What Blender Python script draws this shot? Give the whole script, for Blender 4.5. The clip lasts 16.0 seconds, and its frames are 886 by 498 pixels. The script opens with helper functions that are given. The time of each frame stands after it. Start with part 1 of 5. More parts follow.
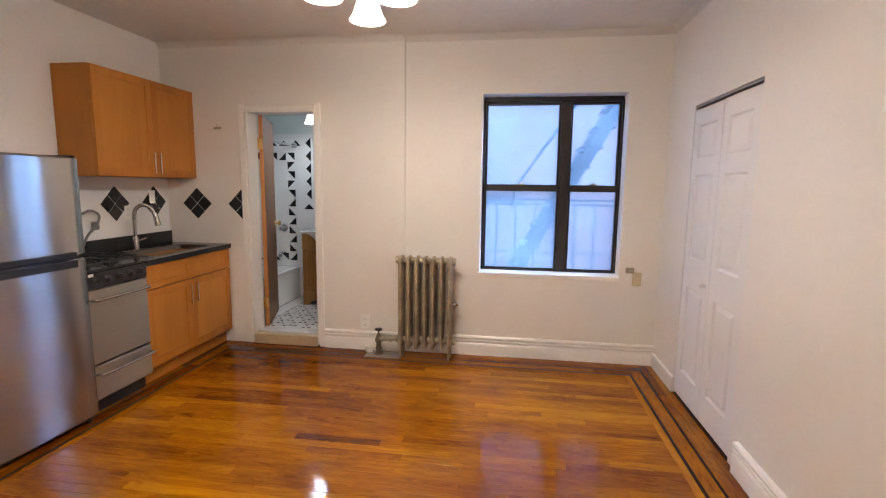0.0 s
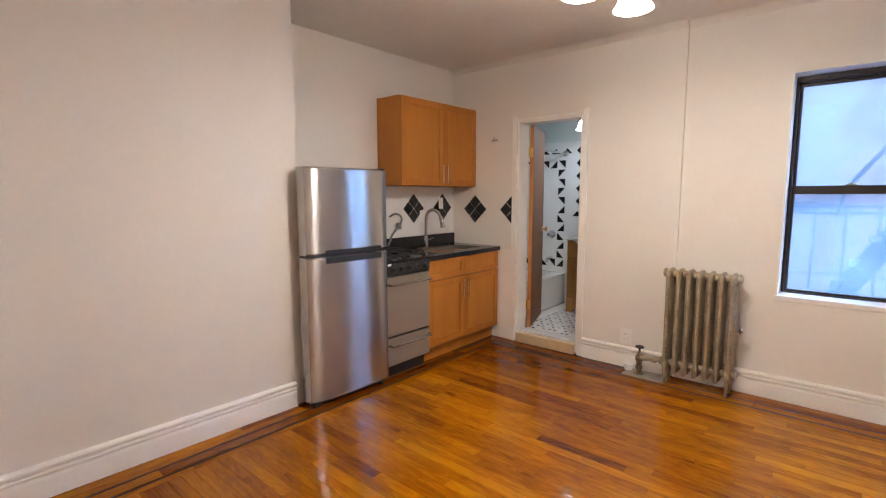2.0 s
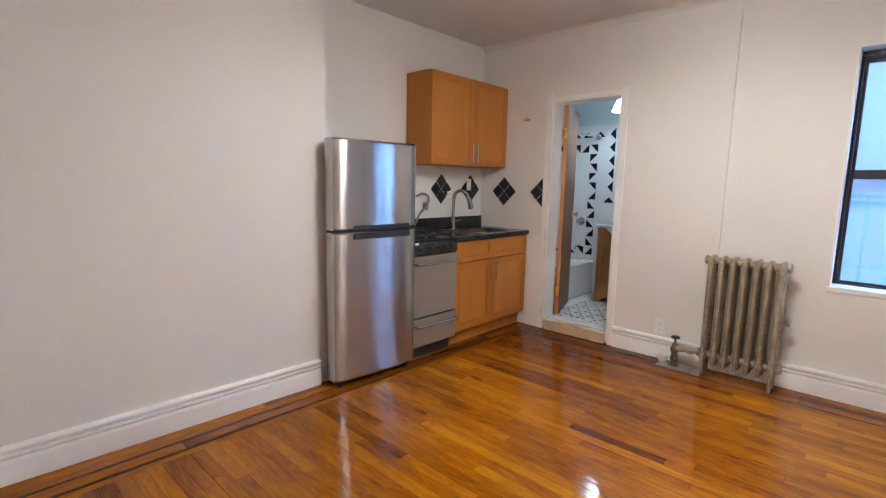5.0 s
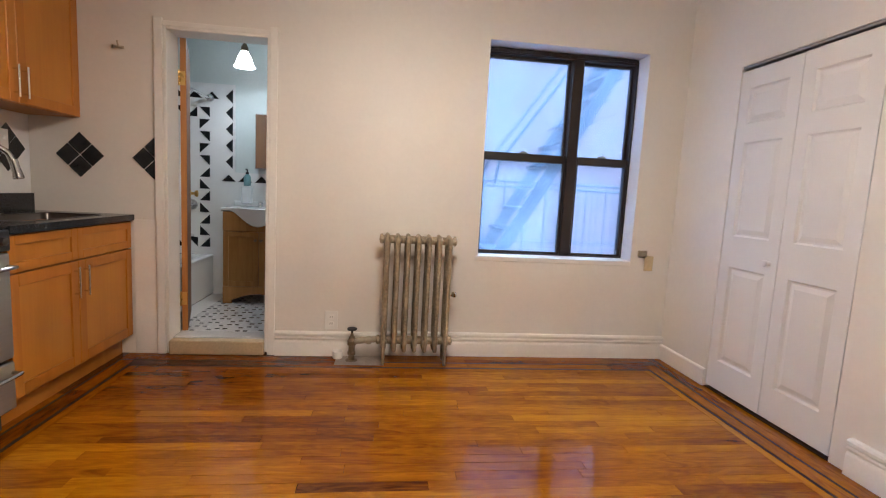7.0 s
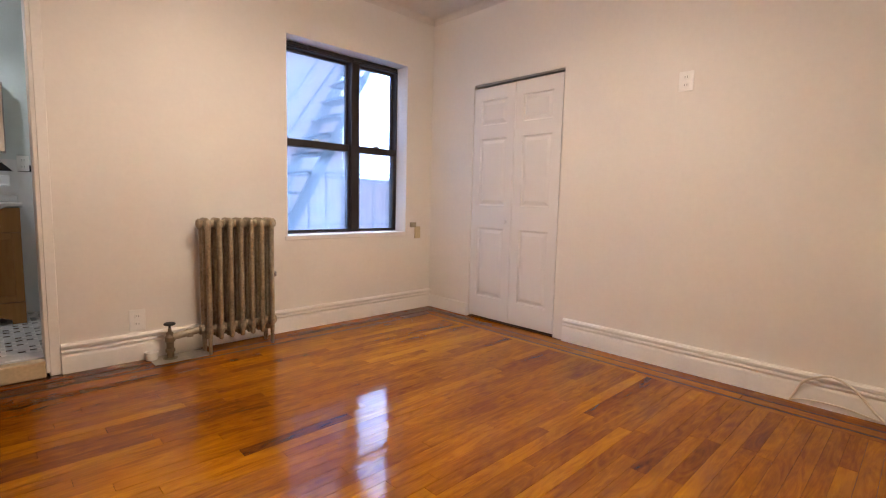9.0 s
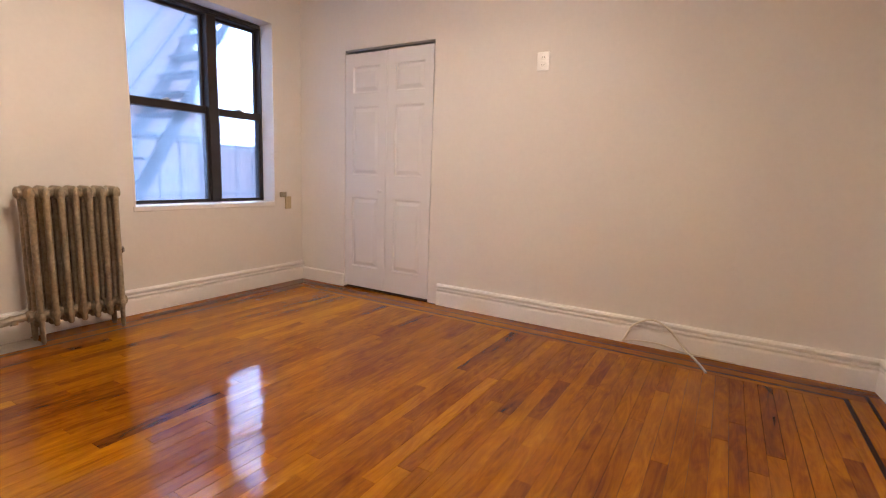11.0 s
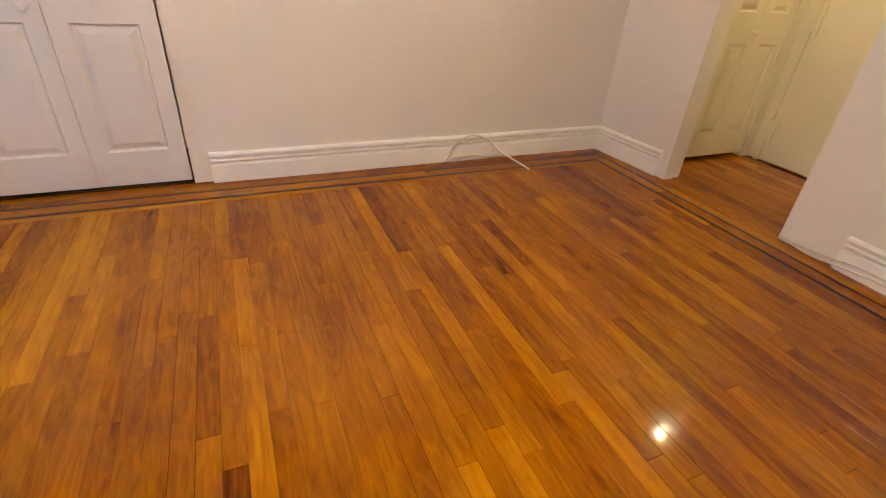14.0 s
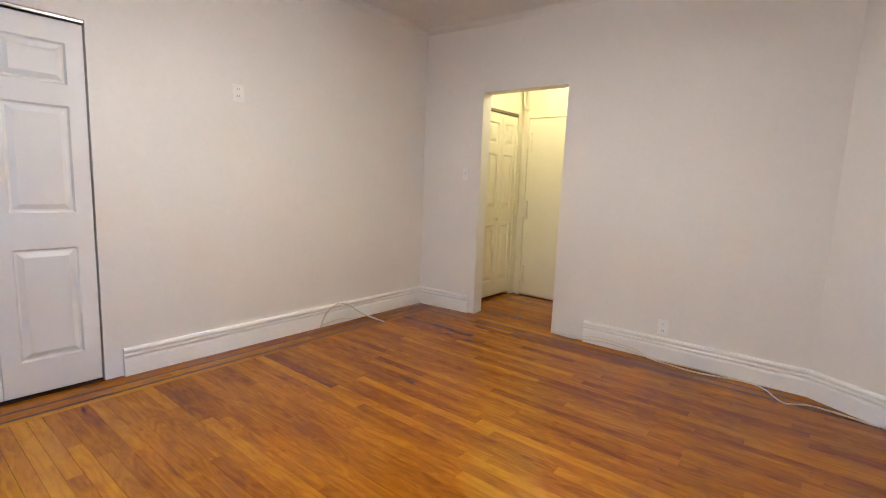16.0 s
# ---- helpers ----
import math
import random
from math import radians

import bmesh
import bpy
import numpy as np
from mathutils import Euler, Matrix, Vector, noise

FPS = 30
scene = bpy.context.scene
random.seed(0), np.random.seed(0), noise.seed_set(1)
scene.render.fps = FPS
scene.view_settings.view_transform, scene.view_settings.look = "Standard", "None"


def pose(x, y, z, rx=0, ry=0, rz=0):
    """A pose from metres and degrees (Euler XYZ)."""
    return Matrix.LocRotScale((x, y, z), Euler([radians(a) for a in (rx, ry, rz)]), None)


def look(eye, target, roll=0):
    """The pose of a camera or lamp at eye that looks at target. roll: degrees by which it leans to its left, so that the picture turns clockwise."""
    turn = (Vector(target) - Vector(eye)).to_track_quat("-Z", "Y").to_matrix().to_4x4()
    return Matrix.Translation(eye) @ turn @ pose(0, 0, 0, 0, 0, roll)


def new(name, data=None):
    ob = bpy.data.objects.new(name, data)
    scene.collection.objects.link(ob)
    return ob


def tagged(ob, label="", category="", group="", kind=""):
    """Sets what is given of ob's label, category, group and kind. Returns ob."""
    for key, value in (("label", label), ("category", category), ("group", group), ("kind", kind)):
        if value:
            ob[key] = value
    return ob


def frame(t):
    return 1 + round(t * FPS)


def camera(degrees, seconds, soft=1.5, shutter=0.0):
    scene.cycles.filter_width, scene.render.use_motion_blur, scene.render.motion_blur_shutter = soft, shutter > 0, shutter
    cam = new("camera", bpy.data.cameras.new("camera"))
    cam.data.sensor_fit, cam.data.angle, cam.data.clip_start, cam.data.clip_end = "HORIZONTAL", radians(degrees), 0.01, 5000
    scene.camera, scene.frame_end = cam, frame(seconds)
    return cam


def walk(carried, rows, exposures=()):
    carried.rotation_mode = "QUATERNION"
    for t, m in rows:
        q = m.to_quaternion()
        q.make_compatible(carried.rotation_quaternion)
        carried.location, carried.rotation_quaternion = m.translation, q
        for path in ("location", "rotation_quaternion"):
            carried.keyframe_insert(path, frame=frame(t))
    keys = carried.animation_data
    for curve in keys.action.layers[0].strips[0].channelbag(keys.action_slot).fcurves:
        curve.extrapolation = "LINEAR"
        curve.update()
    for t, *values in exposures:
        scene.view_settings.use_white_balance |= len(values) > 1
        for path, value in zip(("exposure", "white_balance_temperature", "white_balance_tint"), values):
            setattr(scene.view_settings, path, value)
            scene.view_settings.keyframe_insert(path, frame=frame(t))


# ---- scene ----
cam = camera(85.8, 16.0, soft=1.15)
PATH = [
    (0, (0.708, 0.528, 1.465), (0.43, 2.49, 1.198), 0.7),
    (0.5, (0.654, 0.642, 1.452), (0.032, 2.525, 1.188), 0.1),
    (1, (0.738, 0.681, 1.43), (-0.156, 2.454, 1.188), -0.1),
    (1.5, (0.823, 0.656, 1.425), (-0.287, 2.303, 1.191), -0.2),
    (2, (0.819, 0.619, 1.425), (-0.48, 2.122, 1.195), -0.1),
    (2.5, (0.809, 0.59, 1.423), (-0.622, 1.965, 1.175), 0.0),
    (3, (0.804, 0.578, 1.412), (-0.715, 1.839, 1.092), -0.0),
    (5.5, (0.593, 0.709, 1.294), (-0.582, 2.308, 1.045), 1.9),
    (6, (0.434, 0.93, 1.248), (-0.36, 2.749, 1.003), 2.2),
    (6.5, (0.120, 1.108, 1.202), (-0.157, 3.074, 0.958), 2.8),
    (7, (-0.198, 1.244, 1.15), (0.043, 3.216, 0.921), 3.1),
    (7.5, (-0.543, 1.245, 1.101), (0.092, 3.129, 0.894), 2.6),
    (8, (-0.909, 1.249, 0.998), (0.114, 2.956, 0.797), 2.5),
    (8.5, (-1.159, 1.178, 1.026), (0.088, 2.73, 0.829), 1.9),
    (11, (-1.241, 1.133, 1.015), (0.46, 2.14, 0.708), 2.1),
    (11.5, (-1.185, 1.194, 1.026), (0.593, 2.044, 0.687), 2.5),
    (12, (-1.089, 1.332, 1.008), (0.783, 1.918, 0.617), 3.0),
    (12.5, (-1.003, 1.633, 1.019), (0.894, 1.829, 0.418), 4.0),
    (13, (-0.95, 2.057, 1.069), (0.809, 1.843, 0.142), 5.0),
    (13.5, (-0.86, 2.444, 1.122), (0.743, 1.987, 0.018), 4.5),
    (14, (-0.864, 2.873, 1.14), (0.689, 2.149, 0.109), 4.3),
    (14.5, (-1.019, 3.28, 1.17), (0.525, 2.306, 0.354), 3.4),
    (15, (-1.144, 3.658, 1.206), (0.364, 2.453, 0.682), 2.9),
    (15.5, (-1.258, 3.873, 1.232), (0.132, 2.478, 0.883), 2.5),
    (16, (-1.288, 3.975, 1.228), (-0.046, 2.432, 0.954), 2.3),
]
# stops, kelvin, tint: the film's own automatic exposure and white balance
EXPOSURES = [
    (0.0, 1.27, 6050, 15), (1.5, 1.35, 6050, 15), (3.0, 1.47, 5600, 12), (5.5, 1.35, 5300, 10), (6.5, 1.26, 5800, 12), (7.5, 1.22, 6200, 15),
    (8.5, 1.20, 6650, 18), (11.0, 1.14, 6700, 21), (12.5, 1.20, 7100, 23), (13.3, 1.26, 7150, 23), (14.0, 1.32, 6750, 17), (15.0, 1.45, 6000, 10), (16.0, 1.40, 5450, 8),
]
walk(cam, [(t, look(eye, target, roll)) for t, eye, target, roll in PATH], EXPOSURES)


# ---- world, sun, exposure ----
world = bpy.data.worlds.new("world")
scene.world = world
world.use_nodes = True
_sky = world.node_tree.nodes.new("ShaderNodeTexSky")
_sky.sky_type = "NISHITA"
_sky.sun_disc = False
_sky.sun_elevation, _sky.sun_rotation = radians(38), radians(150)
_bg = world.node_tree.nodes["Background"]
_bg.inputs["Strength"].default_value = 0.15
world.node_tree.links.new(_sky.outputs["Color"], _bg.inputs["Color"])

SUN = bpy.data.lights.new("sun", "SUN")
SUN.energy, SUN.angle, SUN.color = 0.9, radians(30), (0.80, 0.89, 1.0)
_sun = new("sun", SUN)
_sun.matrix_world = look((8, -14, 12), (0, 0, 0))

# room lamp, bathroom lamp, hall lamp: power in watts and colour
LAMP_W, LAMP_C = 7.0, (1.0, 0.855, 0.68)
BATH_W, BATH_C = 4.3, (0.84, 0.94, 1.0)
HALL_W, HALL_C = 5.0, (1.0, 0.83, 0.46)


def bulb(name, at, watts, colour, radius=0.035):
    data = bpy.data.lights.new(name, "POINT")
    data.energy, data.color, data.shadow_soft_size = watts, colour, radius
    ob = new(name, data)
    ob.matrix_world = Matrix.Translation(at)
    return ob


# ---- helpers for building ----
def box(bm, x0, x1, y0, y1, z0, z1, bevel=0.0, seg=1):
    r = bmesh.ops.create_cube(bm, size=1.0)
    vs = r["verts"]
    for v in vs:
        v.co = Vector(((x0 + x1) / 2 + v.co.x * (x1 - x0), (y0 + y1) / 2 + v.co.y * (y1 - y0), (z0 + z1) / 2 + v.co.z * (z1 - z0)))
    if bevel:
        es = list({e for v in vs for e in v.link_edges})
        bmesh.ops.bevel(bm, geom=es, offset=bevel, segments=seg, profile=0.5, affect="EDGES")
    return bm


def boxes(*rows, bevel=0.0):
    bm = bmesh.new()
    for r in rows:
        box(bm, *r, bevel=bevel)
    return bm


def frame_of(ax):
    ax = Vector(ax).normalized()
    side = ax.orthogonal().normalized()
    return ax, side, ax.cross(side)


def rings(bm, loops, closed_ends=True):
    made = [[bm.verts.new(p) for p in loop] for loop in loops]
    n = len(made[0])
    for a, b in zip(made, made[1:]):
        for i in range(n):
            bm.faces.new((a[i], a[(i + 1) % n], b[(i + 1) % n], b[i]))
    if closed_ends:
        bm.faces.new(made[0][::-1])
        bm.faces.new(made[-1])
    return bm


def lathe(bm, base, axis, profile, seg=20):
    """profile: rows of (distance along the axis, radius)."""
    ax, u, v = frame_of(axis)
    base = Vector(base)
    loops = []
    for d, r in profile:
        r = max(r, 1e-4)
        loops.append([base + ax * d + (u * math.cos(2 * math.pi * i / seg) + v * math.sin(2 * math.pi * i / seg)) * r for i in range(seg)])
    return rings(bm, loops)


def rod(bm, p, q, r, seg=12):
    d = Vector(q) - Vector(p)
    return lathe(bm, p, d, [(0, r), (d.length, r)], seg)


def smooth_line(points, steps=8):
    pts = [Vector(p) for p in points]
    out = []
    for i in range(len(pts) - 1):
        p0, p1, p2, p3 = pts[max(i - 1, 0)], pts[i], pts[i + 1], pts[min(i + 2, len(pts) - 1)]
        for k in range(steps):
            t = k / steps
            out.append(0.5 * (2 * p1 + (p2 - p0) * t + (2 * p0 - 5 * p1 + 4 * p2 - p3) * t * t + (3 * p1 - p0 - 3 * p2 + p3) * t ** 3))
    return out + [pts[-1]]


def sweep(bm, points, r, seg=10, steps=8):
    line = smooth_line(points, steps)
    loops, side = [], None
    for i, p in enumerate(line):
        t = (line[min(i + 1, len(line) - 1)] - line[max(i - 1, 0)]).normalized()
        side = (t.orthogonal() if side is None else side - t * side.dot(t)).normalized()
        up = t.cross(side)
        loops.append([p + (side * math.cos(2 * math.pi * k / seg) + up * math.sin(2 * math.pi * k / seg)) * r for k in range(seg)])
    return rings(bm, loops)


def profile_run(bm, p, q, section, out):
    """A moulding from p to q: section rows are (away from the wall, up); out is the way off the wall."""
    p, q, out = Vector(p), Vector(q), Vector(out)
    return rings(bm, [[e + out * a + Vector((0, 0, b)) for a, b in section] for e in (p, q)])


def mesh_of(name, bm, material, soft=35):
    bmesh.ops.recalc_face_normals(bm, faces=bm.faces)
    me = bpy.data.meshes.new(name)
    bm.to_mesh(me)
    bm.free()
    me.materials.append(material)
    if soft:
        me.shade_smooth()
        me.set_sharp_from_angle(angle=radians(soft))
    return me


def part(name, bm, material, parent, label="", soft=35):
    ob = new(name, mesh_of(name, bm, material, soft))
    ob.parent = parent
    if parent.type == "EMPTY":
        ob.matrix_parent_inverse = Matrix.Translation(parent.location).inverted()
    return tagged(ob, label)


def thing(name, at, label, category, group="", kind=""):
    ob = new(name)
    ob.location = at
    ob.empty_display_size = 0.1
    return tagged(ob, label, category, group, kind)


def solid(name, bm, material, label, category, group="", kind="", soft=35):
    return tagged(new(name, mesh_of(name, bm, material, soft)), label, category, group, kind)


def structure(name, bm, material, label, category, soft=35):
    return solid(name, bm, material, label, category, kind="structure", soft=soft)


# ---- materials ----
def mat(name, base, rough=0.5, metal=0.0, var=0.06, scale=3.0, fine=70.0, bump=0.05, stretch=(1, 1, 1), coat=0.0, random_var=0.0, rough_var=0.08, depth=0.002):
    m = bpy.data.materials.new(name)
    m.use_nodes = True
    nt = m.node_tree
    n, ln = nt.nodes, nt.links
    bsdf = n["Principled BSDF"]
    tc = n.new("ShaderNodeTexCoord")
    mp = n.new("ShaderNodeMapping")
    mp.inputs["Scale"].default_value = stretch
    info = n.new("ShaderNodeObjectInfo")
    mul = n.new("ShaderNodeMath")
    mul.operation = "MULTIPLY"
    mul.inputs[1].default_value = 37.0 if random_var else 0.0
    ln.new(info.outputs["Random"], mul.inputs[0])
    ln.new(mul.outputs[0], mp.inputs["Location"])
    ln.new(tc.outputs["Object"], mp.inputs["Vector"])
    big, small = n.new("ShaderNodeTexNoise"), n.new("ShaderNodeTexNoise")
    big.inputs["Scale"].default_value, small.inputs["Scale"].default_value = scale, fine
    big.inputs["Detail"].default_value, small.inputs["Detail"].default_value = 4, 5
    for t in (big, small):
        ln.new(mp.outputs["Vector"], t.inputs["Vector"])
    add = n.new("ShaderNodeMath")
    add.operation = "MULTIPLY_ADD"
    add.inputs[1].default_value = 0.5
    half = n.new("ShaderNodeMath")
    half.operation = "MULTIPLY"
    half.inputs[1].default_value = 0.5
    ln.new(small.outputs["Fac"], half.inputs[0])
    ln.new(big.outputs["Fac"], add.inputs[0])
    ln.new(half.outputs[0], add.inputs[2])
    ramp = n.new("ShaderNodeMapRange")
    ramp.inputs["From Min"].default_value, ramp.inputs["From Max"].default_value = 0.3, 0.7
    ramp.inputs["To Min"].default_value, ramp.inputs["To Max"].default_value = 1 - var, 1 + var
    ln.new(add.outputs[0], ramp.inputs["Value"])
    last = ramp.outputs["Result"]
    if random_var:
        rr = n.new("ShaderNodeMapRange")
        rr.inputs["To Min"].default_value, rr.inputs["To Max"].default_value = 1 - random_var, 1 + random_var
        ln.new(info.outputs["Random"], rr.inputs["Value"])
        mm = n.new("ShaderNodeMath")
        mm.operation = "MULTIPLY"
        ln.new(last, mm.inputs[0])
        ln.new(rr.outputs["Result"], mm.inputs[1])
        last = mm.outputs[0]
    col = n.new("ShaderNodeVectorMath")
    col.operation = "SCALE"
    col.inputs[0].default_value = base
    ln.new(last, col.inputs["Scale"])
    ln.new(col.outputs["Vector"], bsdf.inputs["Base Color"])
    rg = n.new("ShaderNodeMapRange")
    rg.inputs["To Min"].default_value, rg.inputs["To Max"].default_value = max(rough - rough_var, 0.02), min(rough + rough_var, 1)
    ln.new(big.outputs["Fac"], rg.inputs["Value"])
    ln.new(rg.outputs["Result"], bsdf.inputs["Roughness"])
    bsdf.inputs["Metallic"].default_value = metal
    bsdf.inputs["Coat Weight"].default_value = coat
    bsdf.inputs["Coat Roughness"].default_value = 0.08
    if bump:
        bp = n.new("ShaderNodeBump")
        bp.inputs["Strength"].default_value = bump
        bp.inputs["Distance"].default_value = depth
        ln.new(add.outputs[0], bp.inputs["Height"])
        ln.new(bp.outputs["Normal"], bsdf.inputs["Normal"])
    return m


def wood(name, dark, light, along="X", rough=0.22, coat=0.6, spread=1.0, ring=26.0, wavy=0.0):
    """Boards with grain along one axis, tone by board, darker streaks and pores."""
    m = bpy.data.materials.new(name)
    m.use_nodes = True
    nt = m.node_tree
    n, ln = nt.nodes, nt.links
    bsdf = n["Principled BSDF"]
    tc, mp, info = n.new("ShaderNodeTexCoord"), n.new("ShaderNodeMapping"), n.new("ShaderNodeObjectInfo")
    s = [1.0, 1.0, 1.0]
    s["XYZ".index(along)] = 0.07
    mp.inputs["Scale"].default_value = s
    mul = n.new("ShaderNodeMath")
    mul.operation = "MULTIPLY"
    mul.inputs[1].default_value = 53.0
    ln.new(info.outputs["Random"], mul.inputs[0])
    ln.new(mul.outputs[0], mp.inputs["Location"])
    ln.new(tc.outputs["Object"], mp.inputs["Vector"])
    grain = n.new("ShaderNodeTexNoise")
    grain.inputs["Scale"].default_value, grain.inputs["Detail"].default_value = ring, 7
    grain.inputs["Distortion"].default_value = 0.6
    pores = n.new("ShaderNodeTexNoise")
    pores.inputs["Scale"].default_value, pores.inputs["Detail"].default_value = ring * 9, 3
    blot = n.new("ShaderNodeTexNoise")
    blot.inputs["Scale"].default_value, blot.inputs["Detail"].default_value = 2.3, 3
    ln.new(mp.outputs["Vector"], grain.inputs["Vector"])
    ln.new(mp.outputs["Vector"], pores.inputs["Vector"])
    ln.new(tc.outputs["Object"], blot.inputs["Vector"])

    def math_node(op, a, b):
        k = n.new("ShaderNodeMath")
        k.operation = op
        for i, v in enumerate((a, b)):
            if isinstance(v, (int, float)):
                k.inputs[i].default_value = v
            else:
                ln.new(v, k.inputs[i])
        return k.outputs[0]

    f = math_node("MULTIPLY", grain.outputs["Fac"], 0.7)
    f = math_node("ADD", f, math_node("MULTIPLY", pores.outputs["Fac"], 0.2))
    f = math_node("ADD", f, math_node("MULTIPLY", blot.outputs["Fac"], 0.45))
    f = math_node("ADD", f, math_node("MULTIPLY", math_node("SUBTRACT", info.outputs["Random"], 0.5), spread))
    mr = n.new("ShaderNodeMapRange")
    mr.inputs["From Min"].default_value, mr.inputs["From Max"].default_value = 0.36, 0.98
    ln.new(f, mr.inputs["Value"])
    mix = n.new("ShaderNodeMix")
    mix.data_type = "RGBA"
    mix.inputs[6].default_value, mix.inputs[7].default_value = (*dark, 1), (*light, 1)
    ln.new(mr.outputs["Result"], mix.inputs[0])
    ln.new(mix.outputs[2], bsdf.inputs["Base Color"])
    rg = n.new("ShaderNodeMapRange")
    rg.inputs["To Min"].default_value, rg.inputs["To Max"].default_value = rough - 0.06, rough + 0.1
    ln.new(blot.outputs["Fac"], rg.inputs["Value"])
    ln.new(rg.outputs["Result"], bsdf.inputs["Roughness"])
    bsdf.inputs["Specular IOR Level"].default_value = 0.1 if wavy else 0.3
    bsdf.inputs["Coat Weight"].default_value = coat
    bsdf.inputs["Coat Roughness"].default_value = 0.045 if wavy else 0.1
    bp = n.new("ShaderNodeBump")
    bp.inputs["Strength"].default_value, bp.inputs["Distance"].default_value = 0.12, 0.001
    ln.new(grain.outputs["Fac"], bp.inputs["Height"])
    ln.new(bp.outputs["Normal"], bsdf.inputs["Normal"])
    if wavy:
        wv = n.new("ShaderNodeTexNoise")
        wv.inputs["Scale"].default_value, wv.inputs["Detail"].default_value = 9.0, 2
        ln.new(tc.outputs["Object"], wv.inputs["Vector"])
        b2 = n.new("ShaderNodeBump")
        b2.inputs["Strength"].default_value, b2.inputs["Distance"].default_value = wavy, 0.004
        ln.new(wv.outputs["Fac"], b2.inputs["Height"])
        ln.new(b2.outputs["Normal"], bsdf.inputs["Coat Normal"])
        bsdf.inputs["Coat IOR"].default_value = 1.7
    return m


def floor_wood(name, along, tones, coat=1.0):
    """Varnished old strip oak: tone by board, long grain, knots, stains that run over the boards, wavy varnish."""
    m = bpy.data.materials.new(name)
    m.use_nodes = True
    n, ln = m.node_tree.nodes, m.node_tree.links
    bsdf = n["Principled BSDF"]
    tc, info = n.new("ShaderNodeTexCoord"), n.new("ShaderNodeObjectInfo")

    def math_node(op, a, b, c=None):
        k = n.new("ShaderNodeMath")
        k.operation = op
        for i, v in enumerate((a, b) if c is None else (a, b, c)):
            if isinstance(v, (int, float)):
                k.inputs[i].default_value = v
            else:
                ln.new(v, k.inputs[i])
        return k.outputs[0]

    shift = math_node("MULTIPLY", info.outputs["Random"], 53.0)

    def noise(scale, stretch, detail, distort=0.0, own=True, rough=0.55):
        mp = n.new("ShaderNodeMapping")
        s = [1.0, 1.0, 1.0]
        s["XYZ".index(along)] = stretch
        mp.inputs["Scale"].default_value = s
        ln.new(tc.outputs["Object"], mp.inputs["Vector"])
        if own:
            ln.new(shift, mp.inputs["Location"])
        t = n.new("ShaderNodeTexNoise")
        t.inputs["Scale"].default_value, t.inputs["Detail"].default_value = scale, detail
        t.inputs["Distortion"].default_value, t.inputs["Roughness"].default_value = distort, rough
        ln.new(mp.outputs["Vector"], t.inputs["Vector"])
        return t.outputs["Fac"]

    grain, pores = noise(34, 0.045, 6, 1.4), noise(260, 0.03, 2)
    flame, knots = noise(15, 0.20, 6, 3.4), noise(9, 0.30, 2, 0.5)
    stain, worn = noise(1.7, 0.45, 5, 0.4, False), noise(6.5, 0.3, 4, 0.8, False)
    r = math_node("SUBTRACT", info.outputs["Random"], 0.5)
    tone = math_node("MULTIPLY_ADD", math_node("MULTIPLY", math_node("MULTIPLY", r, r), r), 1.5, math_node("MULTIPLY", r, 0.22))
    f = math_node("ADD", tone, 0.58)
    for tex, w in ((grain, 0.34), (flame, 0.80), (pores, 0.22), (stain, 0.70), (worn, 0.62)):
        f = math_node("ADD", f, math_node("MULTIPLY", math_node("SUBTRACT", tex, 0.5), w))
    kn = n.new("ShaderNodeMapRange")
    kn.inputs["From Min"].default_value, kn.inputs["From Max"].default_value = 0.66, 0.80
    kn.inputs["To Min"].default_value, kn.inputs["To Max"].default_value = 0.0, 0.30
    ln.new(knots, kn.inputs["Value"])
    f = math_node("SUBTRACT", f, kn.outputs["Result"])
    # darker boards around the bathroom doorway, fading with distance and broken up by noise
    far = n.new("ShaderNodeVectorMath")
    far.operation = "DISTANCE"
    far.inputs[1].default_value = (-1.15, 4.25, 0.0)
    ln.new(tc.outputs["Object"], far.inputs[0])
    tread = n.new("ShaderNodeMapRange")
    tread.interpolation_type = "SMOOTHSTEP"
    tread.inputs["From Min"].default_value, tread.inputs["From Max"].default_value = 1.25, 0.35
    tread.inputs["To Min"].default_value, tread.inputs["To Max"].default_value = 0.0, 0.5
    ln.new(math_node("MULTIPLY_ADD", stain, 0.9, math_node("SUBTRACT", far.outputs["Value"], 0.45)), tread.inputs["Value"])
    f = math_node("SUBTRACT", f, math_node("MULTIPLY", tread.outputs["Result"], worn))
    ramp = n.new("ShaderNodeValToRGB")
    el = ramp.color_ramp.elements
    el[0].position, el[0].color = 0.0, (*tones[0], 1)
    el[1].position, el[1].color = 1.0, (*tones[3], 1)
    for p, c in ((0.33, tones[1]), (0.62, tones[2])):
        el.new(p).color = (*c, 1)
    ln.new(f, ramp.inputs["Fac"])
    ln.new(ramp.outputs["Color"], bsdf.inputs["Base Color"])
    bsdf.inputs["Roughness"].default_value = 0.5
    bsdf.inputs["Specular IOR Level"].default_value = 0.0
    bsdf.inputs["Coat Weight"].default_value = coat * 0.9
    bsdf.inputs["Coat IOR"].default_value = 1.40
    rg = n.new("ShaderNodeMapRange")
    rg.inputs["From Min"].default_value, rg.inputs["From Max"].default_value = 0.3, 0.7
    rg.inputs["To Min"].default_value, rg.inputs["To Max"].default_value = 0.14, 0.055
    ln.new(worn, rg.inputs["Value"])
    ln.new(rg.outputs["Result"], bsdf.inputs["Coat Roughness"])
    bp = n.new("ShaderNodeBump")
    bp.inputs["Strength"].default_value, bp.inputs["Distance"].default_value = 0.15, 0.001
    ln.new(grain, bp.inputs["Height"])
